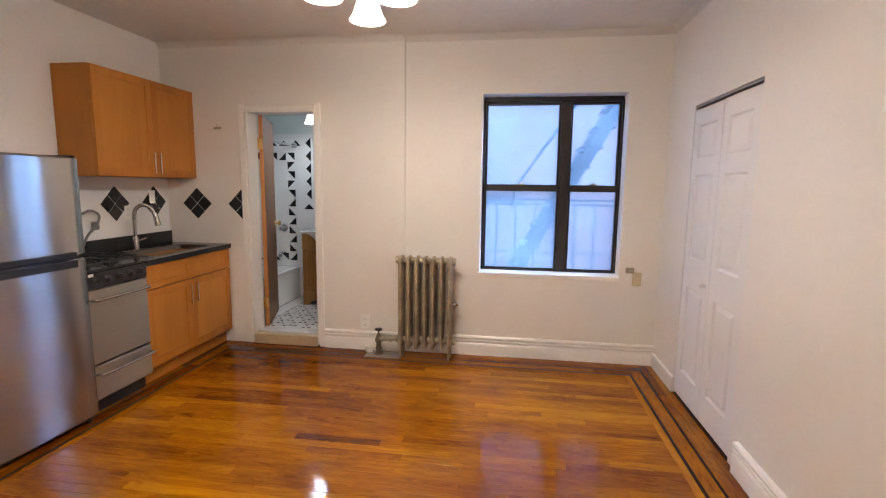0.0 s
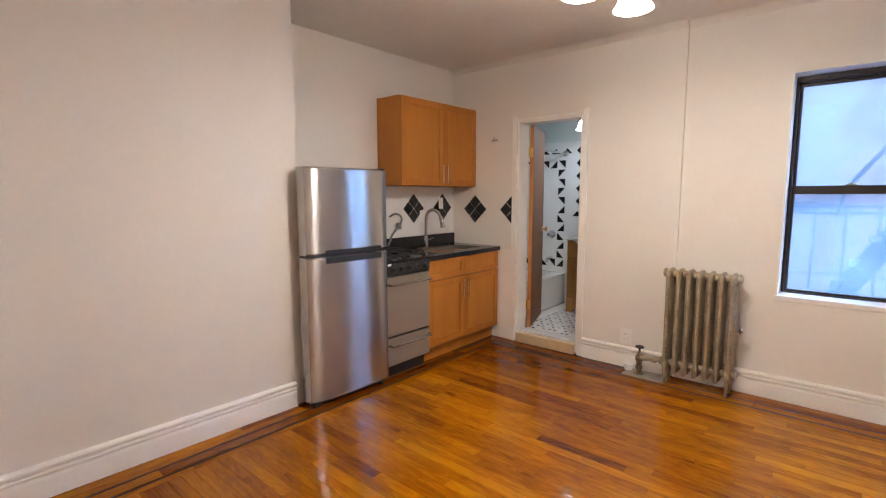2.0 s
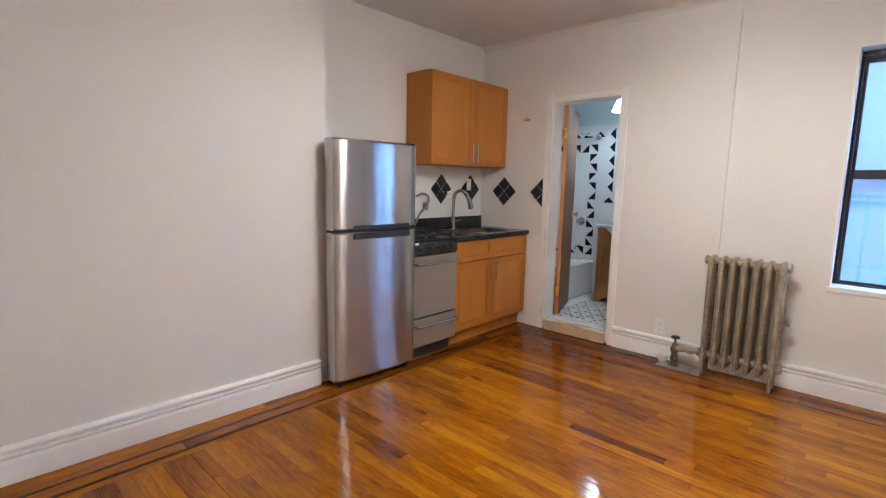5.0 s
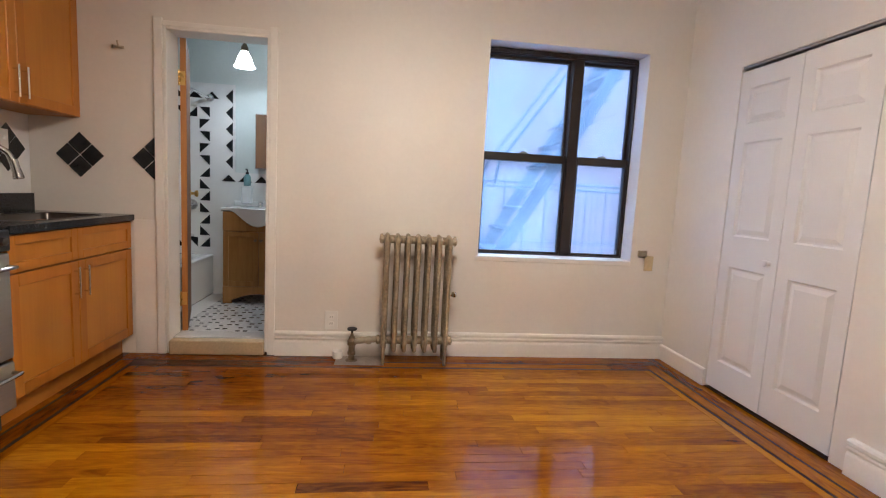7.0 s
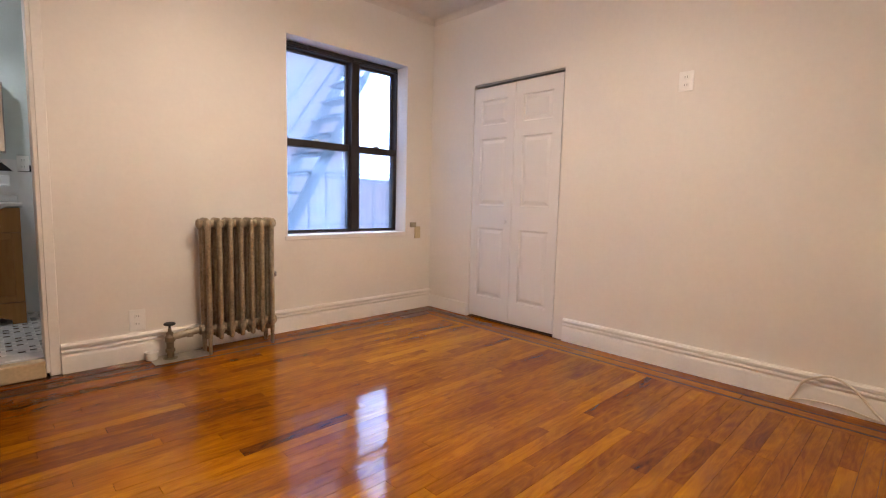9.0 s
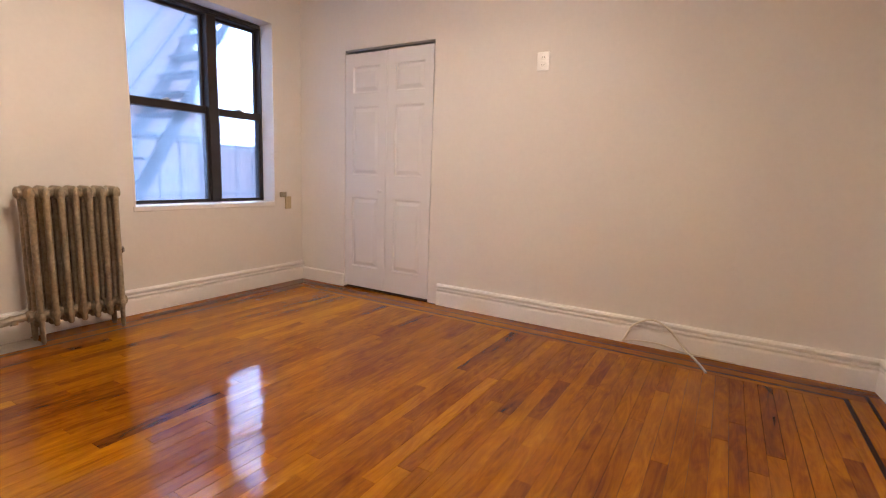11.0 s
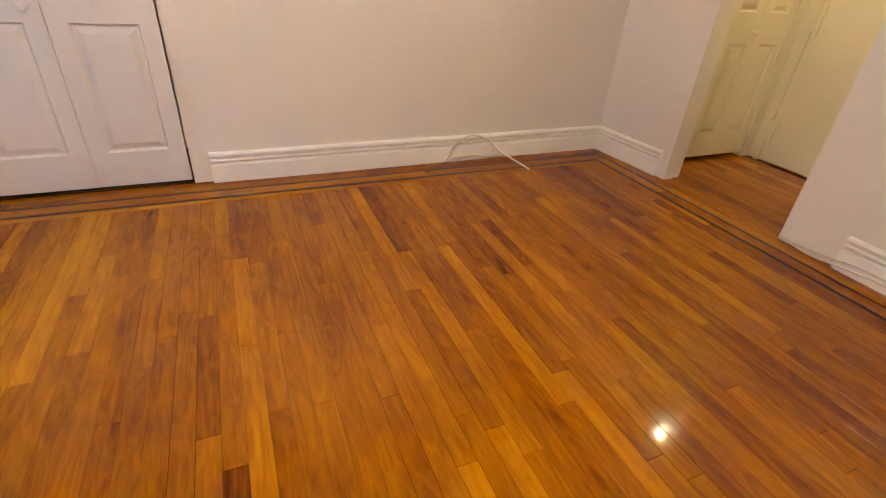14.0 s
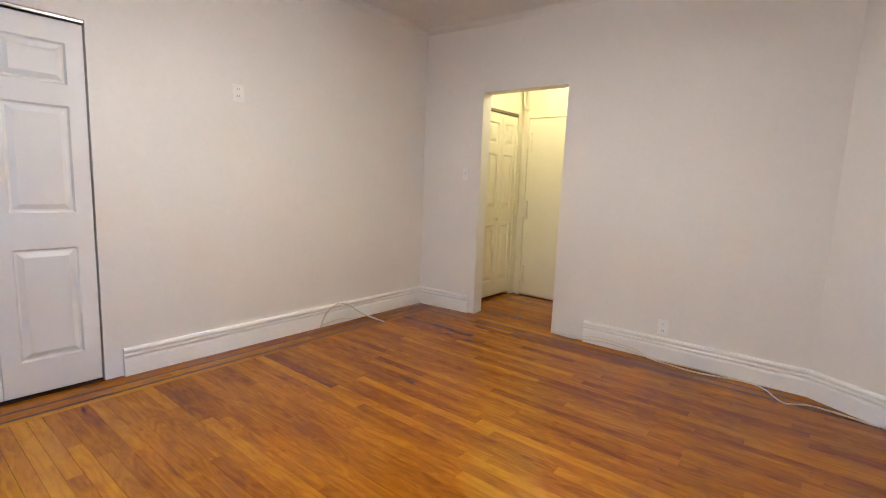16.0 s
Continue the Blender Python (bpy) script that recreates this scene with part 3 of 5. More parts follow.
win("reveal_lining", (WX1 - 0.004, WX1 + 0.002, YB2 - 0.001, FY + 0.02, WZ0 + 0.026, WZ1), TRIM, 0.002)
for a, b in ((WX0 + 0.028, 1.10), (1.18, WX1 - 0.016)):
    for z0, z1, y in ((WZ0 + 0.040, 1.475, FY + 0.012), (1.418, WZ1 - 0.042, FY + 0.052)):
        up = z0 > 1
        fr = boxes((a, a + 0.018, y, y + 0.032, z0, z1), (b - 0.018, b, y, y + 0.032, z0, z1),
                   (a + 0.018, b - 0.018, y, y + 0.032, z0, z0 + (0.05 if up else 0.014)), (a + 0.018, b - 0.018, y, y + 0.032, z1 - (0.018 if up else 0.056), z1), bevel=0.002)
        s = part("sash", fr, BROWNFRAME, _w)
        g = part("pane", boxes((a + 0.016, b - 0.016, y + 0.013, y + 0.017, z0 + 0.012, z1 - 0.016)), GLASSPANE if a > 1 else (SOFTPANE if up else FROSTPANE), s, "hazy dirty glass pane", soft=0)
        g.visible_shadow = False
        if not up:
            c = (a + b) / 2
            part("sash_lock", boxes((c - 0.03, c + 0.03, y + 0.002, y + 0.028, z1, z1 + 0.012), (c - 0.008, c + 0.008, y - 0.008, y + 0.02, z1 + 0.012, z1 + 0.02), bevel=0.002), ALUM, s)
# ragged caulk over the window frame
_bm = bmesh.new()
random.seed(4)
x = WX0 + 0.012
while x < WX1 - 0.03:
    d = random.uniform(0.03, 0.09)
    box(_bm, x, min(x + d, WX1 - 0.012), FY - random.uniform(0.004, 0.016), FY + 0.02, WZ1 - 0.026 - random.uniform(0, 0.012), WZ1 - 0.004, bevel=0.003)
    x += d * 0.96
part("caulk", _bm, BROWNFRAME, _w, "ragged dark caulk along the top")


# ---- doors ----
def raised_panel(bm, along, x, y0, y1, z0, z1):
    """A moulded raised panel on the face x, towards -x."""
    a = [(x, 0.0), (x + 0.004, 0.002), (x + 0.013, 0.009), (x + 0.013, 0.018), (x + 0.002, 0.044)]
    loops = [[(xx, y0 + d, z0 + d), (xx, y1 - d, z0 + d), (xx, y1 - d, z1 - d), (xx, y0 + d, z1 - d)] for xx, d in a]
    made = [[bm.verts.new(p) for p in l] for l in loops]
    for p, q in zip(made, made[1:]):
        for i in range(4):
            bm.faces.new((p[i], p[(i + 1) % 4], q[(i + 1) % 4], q[i]))
    bm.faces.new(made[-1])


def leaf(x, y0, y1, z0, z1, rows, pad, thick=0.03):
    """A panel door leaf whose face lies at x and looks to -x."""
    bm = bmesh.new()
    ys, zs = [y0, y0 + pad, y1 - pad, y1], sorted({z0, z1, *(z for r in rows for z in r)})
    for i in range(3):
        for j in range(len(zs) - 1):
            if i == 1 and (zs[j], zs[j + 1]) in rows:
                raised_panel(bm, "y", x, ys[1], ys[2], zs[j], zs[j + 1])
            else:
                bm.faces.new([bm.verts.new(p) for p in ((x, ys[i], zs[j]), (x, ys[i + 1], zs[j]), (x, ys[i + 1], zs[j + 1]), (x, ys[i], zs[j + 1]))])
    bmesh.ops.remove_doubles(bm, verts=bm.verts, dist=1e-5)
    b = [(x, y0, z0), (x, y1, z0), (x, y1, z1), (x, y0, z1)]
    c = [(x + thick, p[1], p[2]) for p in b]
    vb, vc = [bm.verts.new(p) for p in b], [bm.verts.new(p) for p in c]
    for i in range(4):
        bm.faces.new((vb[i], vb[(i + 1) % 4], vc[(i + 1) % 4], vc[i]))
    bm.faces.new(vc)
    bmesh.ops.remove_doubles(bm, verts=bm.verts, dist=1e-5)
    return bm


def knob(bm, at, axis, r=0.016):
    return lathe(bm, at, axis, [(0, r * 0.8), (0.004, r * 0.75), (0.010, r * 0.45), (0.018, r * 0.5), (0.024, r * 0.95), (0.031, r), (0.037, r * 0.7), (0.039, 0.001)], 16)


_d = thing("door_1", (XR, 3.58, 0), "white six-panel bifold closet door, closed", "door", kind="structure")
ROWS3 = [(0.20, 0.80), (0.99, 1.55), (1.66, 1.87)]
_m = (CY0 + CY1) / 2
part("leaf", leaf(XR + 0.006, CY0 + 0.010, _m - 0.0015, 0.02, CZ - 0.03, ROWS3, 0.078), DOORWHITE, _d, soft=0)
_l = part("leaf", leaf(XR + 0.004, _m + 0.0015, CY1 - 0.006, 0.02, CZ - 0.035, ROWS3, 0.078), DOORWHITE, _d, soft=0)
_bm = bmesh.new()
knob(_bm, (XR + 0.005, _m + 0.055, 0.865), (-1, 0, 0), 0.019)
part("knob", _bm, DOORWHITE, _l)
# dark strip paints in the shade of the gap below the leaves
part("threshold", boxes((XR - 0.004, XR + 0.12, CY0 + 0.004, CY1 - 0.004, 0.001, 0.006)), INLAY, _d, "dark strip for the shaded gap under the door")
part("track", boxes((XR + 0.004, XR + 0.035, CY0 + 0.003, CY1 - 0.003, CZ - 0.017, CZ - 0.002), bevel=0.002), ALUM, _d, "grey metal top track")

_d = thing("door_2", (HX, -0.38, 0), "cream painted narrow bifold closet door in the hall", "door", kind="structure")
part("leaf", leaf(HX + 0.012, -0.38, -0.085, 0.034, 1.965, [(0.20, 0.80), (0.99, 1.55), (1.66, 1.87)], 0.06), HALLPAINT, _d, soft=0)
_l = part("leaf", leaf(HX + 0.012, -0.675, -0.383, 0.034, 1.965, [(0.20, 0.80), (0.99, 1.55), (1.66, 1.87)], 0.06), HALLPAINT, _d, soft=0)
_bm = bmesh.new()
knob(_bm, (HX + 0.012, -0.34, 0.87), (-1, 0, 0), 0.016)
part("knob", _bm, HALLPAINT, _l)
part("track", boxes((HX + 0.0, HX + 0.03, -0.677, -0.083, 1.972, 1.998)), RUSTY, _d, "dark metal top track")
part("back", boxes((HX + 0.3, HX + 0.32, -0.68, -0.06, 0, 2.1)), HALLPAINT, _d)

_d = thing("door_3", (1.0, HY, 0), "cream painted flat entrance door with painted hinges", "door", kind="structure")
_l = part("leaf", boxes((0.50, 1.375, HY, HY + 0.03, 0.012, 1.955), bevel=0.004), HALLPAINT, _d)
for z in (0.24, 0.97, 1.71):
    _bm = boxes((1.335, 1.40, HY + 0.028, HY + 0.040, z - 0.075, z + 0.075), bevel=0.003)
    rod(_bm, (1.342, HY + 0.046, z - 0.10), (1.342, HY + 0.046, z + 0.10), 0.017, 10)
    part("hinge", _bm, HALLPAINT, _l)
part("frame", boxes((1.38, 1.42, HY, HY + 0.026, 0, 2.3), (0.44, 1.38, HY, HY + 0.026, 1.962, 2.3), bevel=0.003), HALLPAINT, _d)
# hall corner pipe and low box beside it
_bm = bmesh.new()
sweep(_bm, [(1.435, -0.73, 2.55), (1.435, -0.73, 2.2), (1.43, -0.735, 2.10), (1.405, -0.75, 2.06), (1.40, -0.80, 2.05)], 0.018, 12, 6)
structure("pipe", _bm, HALLPAINT, "thin painted pipe bending into the hall corner", "pipe")

_d = thing("door_4", (BX0, BY, BF), "dark stained wooden bathroom door standing open", "door", kind="structure")
_a = radians(3.0)
_bm = boxes((0.0, 0.036, 0.0, 0.585, 0.012, 1.975), bevel=0.002)
_l = part("leaf", _bm, DOORWOOD, _d)
_e = part("edge", boxes((0.0005, 0.0355, -0.003, 0.0005, 0.012, 1.975)), DOOREDGE, _d, "raw orange wooden door edge")
for z in (0.24, 1.72):
    _bm = boxes((-0.004, 0.030, -0.0055, -0.003, z - 0.045, z + 0.045))
    rod(_bm, (-0.006, -0.008, z - 0.05), (-0.006, -0.008, z + 0.05), 0.006, 10)
    part("hinge", _bm, BRASS, _d, "brass butt hinge")
_bm = bmesh.new()
lathe(_bm, (0.036, 0.525, 0.955), (1, 0, 0), [(0, 0.028), (0.004, 0.027), (0.006, 0.012), (0.026, 0.010), (0.032, 0.022), (0.044, 0.027), (0.054, 0.022), (0.058, 0.004)], 20)
part("door_knob", _bm, BRASS, _d, "round brass knob")
for o in _d.children:
    o.matrix_parent_inverse = Matrix.Identity(4)
_d.matrix_world = pose(BX0 + 0.024, BY + 0.012, BF, 0, 0, 19)

# ---- lamps ----
def bell(bm, at, r=0.085, h=0.12, seg=28):
    """A bell-shaped glass shade opening downwards; at is the middle of its rim."""
    outer = [(0, r), (0.004, r * 1.02), (0.02, r * 0.88), (0.045, r * 0.76), (0.075, r * 0.66), (0.10, r * 0.48), (h, 0.022)]
    inner = [(h - 0.004, 0.018), (0.098, r * 0.44), (0.073, r * 0.62), (0.043, r * 0.72), (0.018, r * 0.84), (0.002, r * 0.97)]
    return lathe_open(bm, at, outer + inner, seg)


def lathe_open(bm, base, profile, seg):
    base = Vector(base)
    loops = [[bm.verts.new(base + Vector((math.cos(2 * math.pi * i / seg) * r, math.sin(2 * math.pi * i / seg) * r, d))) for i in range(seg)] for d, r in profile]
    loops.append(loops[0])
    for a, b in zip(loops, loops[1:]):
        for i in range(seg):
            bm.faces.new((a[i], a[(i + 1) % seg], b[(i + 1) % seg], b[i]))
    return bm


LX, LY, LZ = 0.02, 2.72, 2.252
_t = thing("ceiling_lamp", (LX, LY, H), "ceiling lamp with three lit white glass bell shades", "ceiling lamp")
_bm = bmesh.new()
lathe(_bm, (LX, LY, H), (0, 0, -1), [(0, 0.07), (0.015, 0.068), (0.03, 0.03), (0.2, 0.014), (0.24, 0.03), (0.27, 0.03), (0.29, 0.008)], 24)
part("canopy", _bm, BRASS, _t)
for k in range(3):
    a = radians(90 + 10 + 120 * k)
    c = Vector((LX + math.cos(a) * 0.185, LY + math.sin(a) * 0.185, LZ))
    _bm = bmesh.new()
    sweep(_bm, [(LX, LY, H - 0.25), (LX + math.cos(a) * 0.08, LY + math.sin(a) * 0.08, H - 0.27), (LX + math.cos(a) * 0.16, LY + math.sin(a) * 0.16, H - 0.22), (c.x, c.y, LZ + 0.125)], 0.008, 8, 6)
    arm = part("arm", _bm, BRASS, _t)
    _bm = bmesh.new()
    bell(_bm, c)
    part("shade", _bm, SHADEGLASS, _t, "lit white glass bell shade")
    bulb("bulb", c + Vector((0, 0, 0.01)), LAMP_W, LAMP_C, 0.03)

PX, PY, PZ = -1.39, 5.43, 2.085
_t = thing("bathroom_pendant", (PX, PY, H), "small hanging lamp with a lit white bell shade", "pendant lamp")
_bm = bmesh.new()
rod(_bm, (PX, PY, PZ + 0.15), (PX, PY, H), 0.006, 8)
part("rod", _bm, RUSTY, _t)
_bm = bmesh.new()
lathe(_bm, (PX, PY, PZ + 0.125), (0, 0, 1), [(0, 0.03), (0.03, 0.028), (0.06, 0.012)], 16)
part("holder", _bm, RUSTY, _t)
_bm = bmesh.new()
bell(_bm, (PX, PY, PZ), 0.080, 0.135)
part("shade", _bm, BATHSHADE, _t, "lit white glass bell shade")
bulb("bulb", (PX, PY, PZ + 0.035), BATH_W, BATH_C, 0.03)

_t = thing("hall_lamp", (0.85, -0.2, 2.5), "small yellow-lit hall ceiling lamp", "ceiling lamp")
_bm = bmesh.new()
lathe(_bm, (0.85, -0.2, 2.5), (0, 0, -1), [(0, 0.06), (0.03, 0.055), (0.05, 0.03), (0.10, 0.025)], 20)
part("socket", _bm, PLASTIC, _t)
_bm = bmesh.new()
lathe(_bm, (0.85, -0.2, 2.40), (0, 0, -1), [(0, 0.014), (0.03, 0.022), (0.06, 0.03), (0.085, 0.022), (0.095, 0.004)], 16)
part("bulb_glass", _bm, glow("lit_hall_bulb", (1.0, 0.8, 0.35), 30.0), _t)
bulb("bulb", (0.85, -0.2, 2.27), HALL_W, HALL_C, 0.03)


# ---- kitchen ----
FX = -1.775
def curved_front(bm, x, bulge, y0, y1, z0, z1, depth, seg=14, bev=0.012):
    """A door slab whose front bows outwards along y, with eased top and bottom edges."""
    loops = []
    for i in range(seg + 1):
        k = i / seg
        y = y0 + (y1 - y0) * k
        e = min(1.0, math.sqrt(max(0.0, 1 - (abs(2 * k - 1)) ** 10)) + 0.0)
        f = x - 0.014 * (1 - e) + bulge * (1 - (2 * k - 1) ** 2)
        loops.append([(x - depth, y, z0), (f - bev, y, z0), (f, y, z0 + bev), (f, y, z1 - bev), (f - bev, y, z1), (x - depth, y, z1)])
    return rings(bm, loops)


_t = thing("refrigerator", (FX, 2.62, 0), "stainless steel top-freezer refrigerator with dark sides", "refrigerator")
F0, F1 = 2.33, 2.992
part("body", boxes((NX + 0.05, FX - 0.126, F0 + 0.066, F1 - 0.034, 0.03, 1.578), bevel=0.006), mat("fridge_side", (0.10, 0.10, 0.105), 0.45, 0.3, var=0.06, bump=0.15), _t, "dark grey cabinet")
_bm = bmesh.new()
curved_front(_bm, FX - 0.012, 0.017, F0, F1, 0.036, 1.012, 0.11)
_l = part("door", _bm, STEEL, _t, "brushed stainless steel lower door")
_bm = bmesh.new()
curved_front(_bm, FX - 0.012, 0.017, F0, F1, 1.028, 1.598, 0.11)
_u = part("freezer_door", _bm, STEEL, _t, "brushed stainless steel freezer door")
part("handle", boxes((FX - 0.004, FX + 0.010, F0 + 0.13, F1 - 0.075, 0.968, 1.010), bevel=0.004), BLACKPLASTIC, _l, "black recessed grip")
part("handle", boxes((FX - 0.004, FX + 0.008, F0 + 0.13, F1 - 0.075, 1.031, 1.058), bevel=0.004), BLACKPLASTIC, _u, "black recessed grip")
part("gasket", boxes((FX - 0.125, FX - 0.04, F0 + 0.01, F1 - 0.01, 1.0125, 1.0275)), BLACKPLASTIC, _t)
part("hinge_cap", boxes((FX - 0.10, FX - 0.02, F1 - 0.08, F1 - 0.012, 1.598, 1.604), bevel=0.004), BLACKPLASTIC, _t)
part("kick_plate", boxes((FX - 0.07, FX - 0.045, F0 + 0.02, F1 - 0.02, 0.012, 0.034), bevel=0.003), BLACKPLASTIC, _t)
for y in (F0 + 0.05, F1 - 0.05):
    _bm = bmesh.new()
    rod(_bm, (FX - 0.05, y, 0.0), (FX - 0.05, y, 0.03), 0.018, 12)
    part("foot", _bm, BLACKPLASTIC, _t)
part("badge", boxes((FX + 0.0015, FX + 0.0035, 2.62, 2.69, 1.49, 1.502)), CHROME, _u, "small silver badge")

_t.rotation_euler = (0, 0, radians(-3.0))

# range
RX = -1.80
R0, R1 = 2.995, 3.478
_t = thing("gas_range", (RX, 3.24, 0), "narrow stainless steel gas range with black cooktop", "stove")
part("body", boxes((NX + 0.03, RX - 0.03, R0, R1, 0.10, 0.90), bevel=0.004), BLACKENAMEL, _t, "black enamel body")
part("toe_panel", boxes((NX + 0.05, RX - 0.06, R0 + 0.01, R1 - 0.01, 0.0, 0.10)), BLACKPLASTIC, _t)
part("cooktop", boxes((NX + 0.03, RX + 0.005, R0 - 0.001, R1 + 0.001, 0.90, 0.922), bevel=0.008), BLACKENAMEL, _t)
part("backguard", boxes((NX + 0.005, NX + 0.055, R0, R1, 0.922, 1.035), bevel=0.008), BLACKENAMEL, _t, "black enamel backguard")
part("control_panel", boxes((RX - 0.03, RX + 0.008, R0, R1, 0.808, 0.899), bevel=0.006), BLACKPLASTIC, _t)
for k in range(5):
    _bm = bmesh.new()
    y = R0 + 0.065 + k * 0.088
    lathe(_bm, (RX + 0.008, y, 0.855), (1, 0, 0), [(0, 0.026), (0.006, 0.025), (0.01, 0.019), (0.028, 0.017), (0.031, 0.012)], 18)
    part("knob", _bm, BLACKPLASTIC, _t)
for cy in (R0 + 0.13, R1 - 0.13):
    for cx in (RX - 0.16, RX - 0.42):
        _bm = bmesh.new()
        lathe(_bm, (cx, cy, 0.922), (0, 0, 1), [(0, 0.055), (0.008, 0.05), (0.012, 0.032), (0.022, 0.03), (0.025, 0.02)], 18)
        part("burner", _bm, IRON, _t)
    _bm = bmesh.new()
    for cx in (RX - 0.04, RX - 0.29, RX - 0.54):
        box(_bm, cx - 0.006, cx + 0.006, cy - 0.105, cy + 0.105, 0.944, 0.956, bevel=0.002)
    for dy in (-0.105, 0.0, 0.105):
        box(_bm, RX - 0.54, RX - 0.04, cy + dy - 0.006, cy + dy + 0.006, 0.956, 0.966, bevel=0.002)
    for cx in (RX - 0.045, RX - 0.535):
        for dy in (-0.1, 0.1):
            box(_bm, cx - 0.007, cx + 0.007, cy + dy - 0.007, cy + dy + 0.007, 0.922, 0.946)
    part("grate", _bm, IRON, _t, "black cast iron pan grate")


def bar_handle(bm, p, q, off, r=0.009):
    p, q, o = Vector(p), Vector(q), Vector(off)
    d = (q - p) * 0.05
    return sweep(bm, [p, p + o * 0.7 + d * 0.2, p + o + d, (p + q) / 2 + o * 1.08, q + o - d, q + o * 0.7 - d * 0.2, q], r, 10, 5)


_d = part("oven_door", boxes((RX - 0.03, RX + 0.004, R0 + 0.003, R1 - 0.003, 0.335, 0.800), bevel=0.006), DARKSTEEL, _t, "stainless steel oven door")
_bm = bmesh.new()
bar_handle(_bm, (RX + 0.002, R0 + 0.02, 0.742), (RX + 0.002, R1 - 0.02, 0.742), (0.042, 0, 0))
part("handle", _bm, STEEL, _d)
_d = part("drawer", boxes((RX - 0.03, RX + 0.004, R0 + 0.003, R1 - 0.003, 0.105, 0.322), bevel=0.006), DARKSTEEL, _t, "stainless steel broiler drawer")
_bm = bmesh.new()
bar_handle(_bm, (RX + 0.002, R0 + 0.02, 0.272), (RX + 0.002, R1 - 0.02, 0.272), (0.042, 0, 0))
part("handle", _bm, STEEL, _d)
part("badge", boxes((RX + 0.008, RX + 0.0095, R0 + 0.015, R0 + 0.05, 0.885, 0.903)), PLASTIC, _t, "small white sticker")


# shaker doors
def shaker(parent, x, y0, y1, z0, z1, stile=0.058, name="door"):
    bm = boxes((x - 0.02, x, y0, y0 + stile, z0, z1), (x - 0.02, x, y1 - stile, y1, z0, z1),
               (x - 0.02, x - 0.0005, y0 + stile, y1 - stile, z0, z0 + stile), (x - 0.02, x - 0.0005, y0 + stile, y1 - stile, z1 - stile, z1), bevel=0.002)
    d = part(name, bm, MAPLE, parent)
    part("panel", boxes((x - 0.016, x - 0.009, y0 + stile - 0.004, y1 - stile + 0.004, z0 + stile - 0.004, z1 - stile + 0.004)), MAPLE_IN, d)
    return d


def pull(parent, x, y, z0, z1):
    bm = bmesh.new()
    rod(bm, (x + 0.026, y, z0), (x + 0.026, y, z1), 0.006, 12)
    for z in (z0 + 0.022, z1 - 0.022):
        rod(bm, (x, y, z), (x + 0.026, y, z), 0.0045, 10)
    part("handle", bm, CHROME, parent, "slim steel bar handle")


CX0, CXF = NX + 0.004, -1.815
B0, B1 = 3.484, 4.500
_t = thing("base_cabinet", (CXF, 4.0, 0), "orange maple base cabinet with two shaker doors", "cabinet")
part("body", boxes((CX0, CXF - 0.021, B0, B1, 0.115, 0.876), bevel=0.002), MAPLE, _t)
part("toe_kick", boxes((CX0, CXF - 0.07, B0 + 0.002, B1, 0.0, 0.115)), MAPLE, _t)
_m = 3.962
shaker(_t, CXF, B0 + 0.004, _m - 0.001, 0.702, 0.870, 0.045, "drawer_front")
shaker(_t, CXF, _m + 0.001, B1 - 0.004, 0.702, 0.870, 0.045, "drawer_front")
_d = shaker(_t, CXF, B0 + 0.004, _m - 0.002, 0.128, 0.694)
pull(_d, CXF, _m - 0.035, 0.50, 0.665)
_d = shaker(_t, CXF, _m + 0.002, B1 - 0.004, 0.128, 0.694)
pull(_d, CXF, _m + 0.045, 0.50, 0.665)

# worktop with the sink cut out
S0, S1, SX0, SX1 = 3.70, 4.34, -2.21, -1.90
_t = thing("worktop", (CXF, 4.0, 0.88), "black granite worktop with low upstand", "countertop")
TF = CXF + 0.018
part("slab", boxes((CX0, TF, B0 - 0.002, S0, 0.877, 0.914), (CX0, TF, S1, B1 + 0.003, 0.877, 0.914), (CX0, SX0, S0, S1, 0.877, 0.914), (SX1, TF, S0, S1, 0.877, 0.914)), GRANITE, _t, soft=0)
part("upstand", boxes((CX0, CX0 + 0.02, B0 - 0.002, B1 + 0.003, 0.914, 1.02), bevel=0.002), GRANITE, _t)
_t = thing("kitchen_sink", (-2.05, 4.02, 0.70), "stainless steel sink bowl set in the worktop", "sink")
_bm = bmesh.new()
loops = []
for z, d in ((0.9155, -0.012), (0.9165, -0.004), (0.912, 0.0), (0.80, 0.008), (0.735, 0.02), (0.725, 0.05)):
    x0, x1, y0, y1 = SX0 + d, SX1 - d, S0 + d, S1 - d
    r = 0.045
    loop = []
    for cx, cy, a0 in ((x1 - r, y1 - r, 0), (x0 + r, y1 - r, 90), (x0 + r, y0 + r, 180), (x1 - r, y0 + r, 270)):
        for k in range(6):
            a = radians(a0 + 18 * k)
            loop.append((cx + r * math.cos(a), cy + r * math.sin(a), z))
    loops.append(loop)
made = [[_bm.verts.new(p) for p in l] for l in loops]
for a, b in zip(made, made[1:]):
    for i in range(len(a)):
        _bm.faces.new((a[i], a[(i + 1) % len(a)], b[(i + 1) % len(a)], b[i]))
_bm.faces.new(made[-1])
part("bowl", _bm, SINKSTEEL, _t)
_bm = bmesh.new()
lathe(_bm, (-2.05, 4.02, 0.7255), (0, 0, 1), [(0, 0.045), (0.003, 0.043), (0.003, 0.03), (0.001, 0.002)], 20)
part("drain", _bm, CHROME, _t)

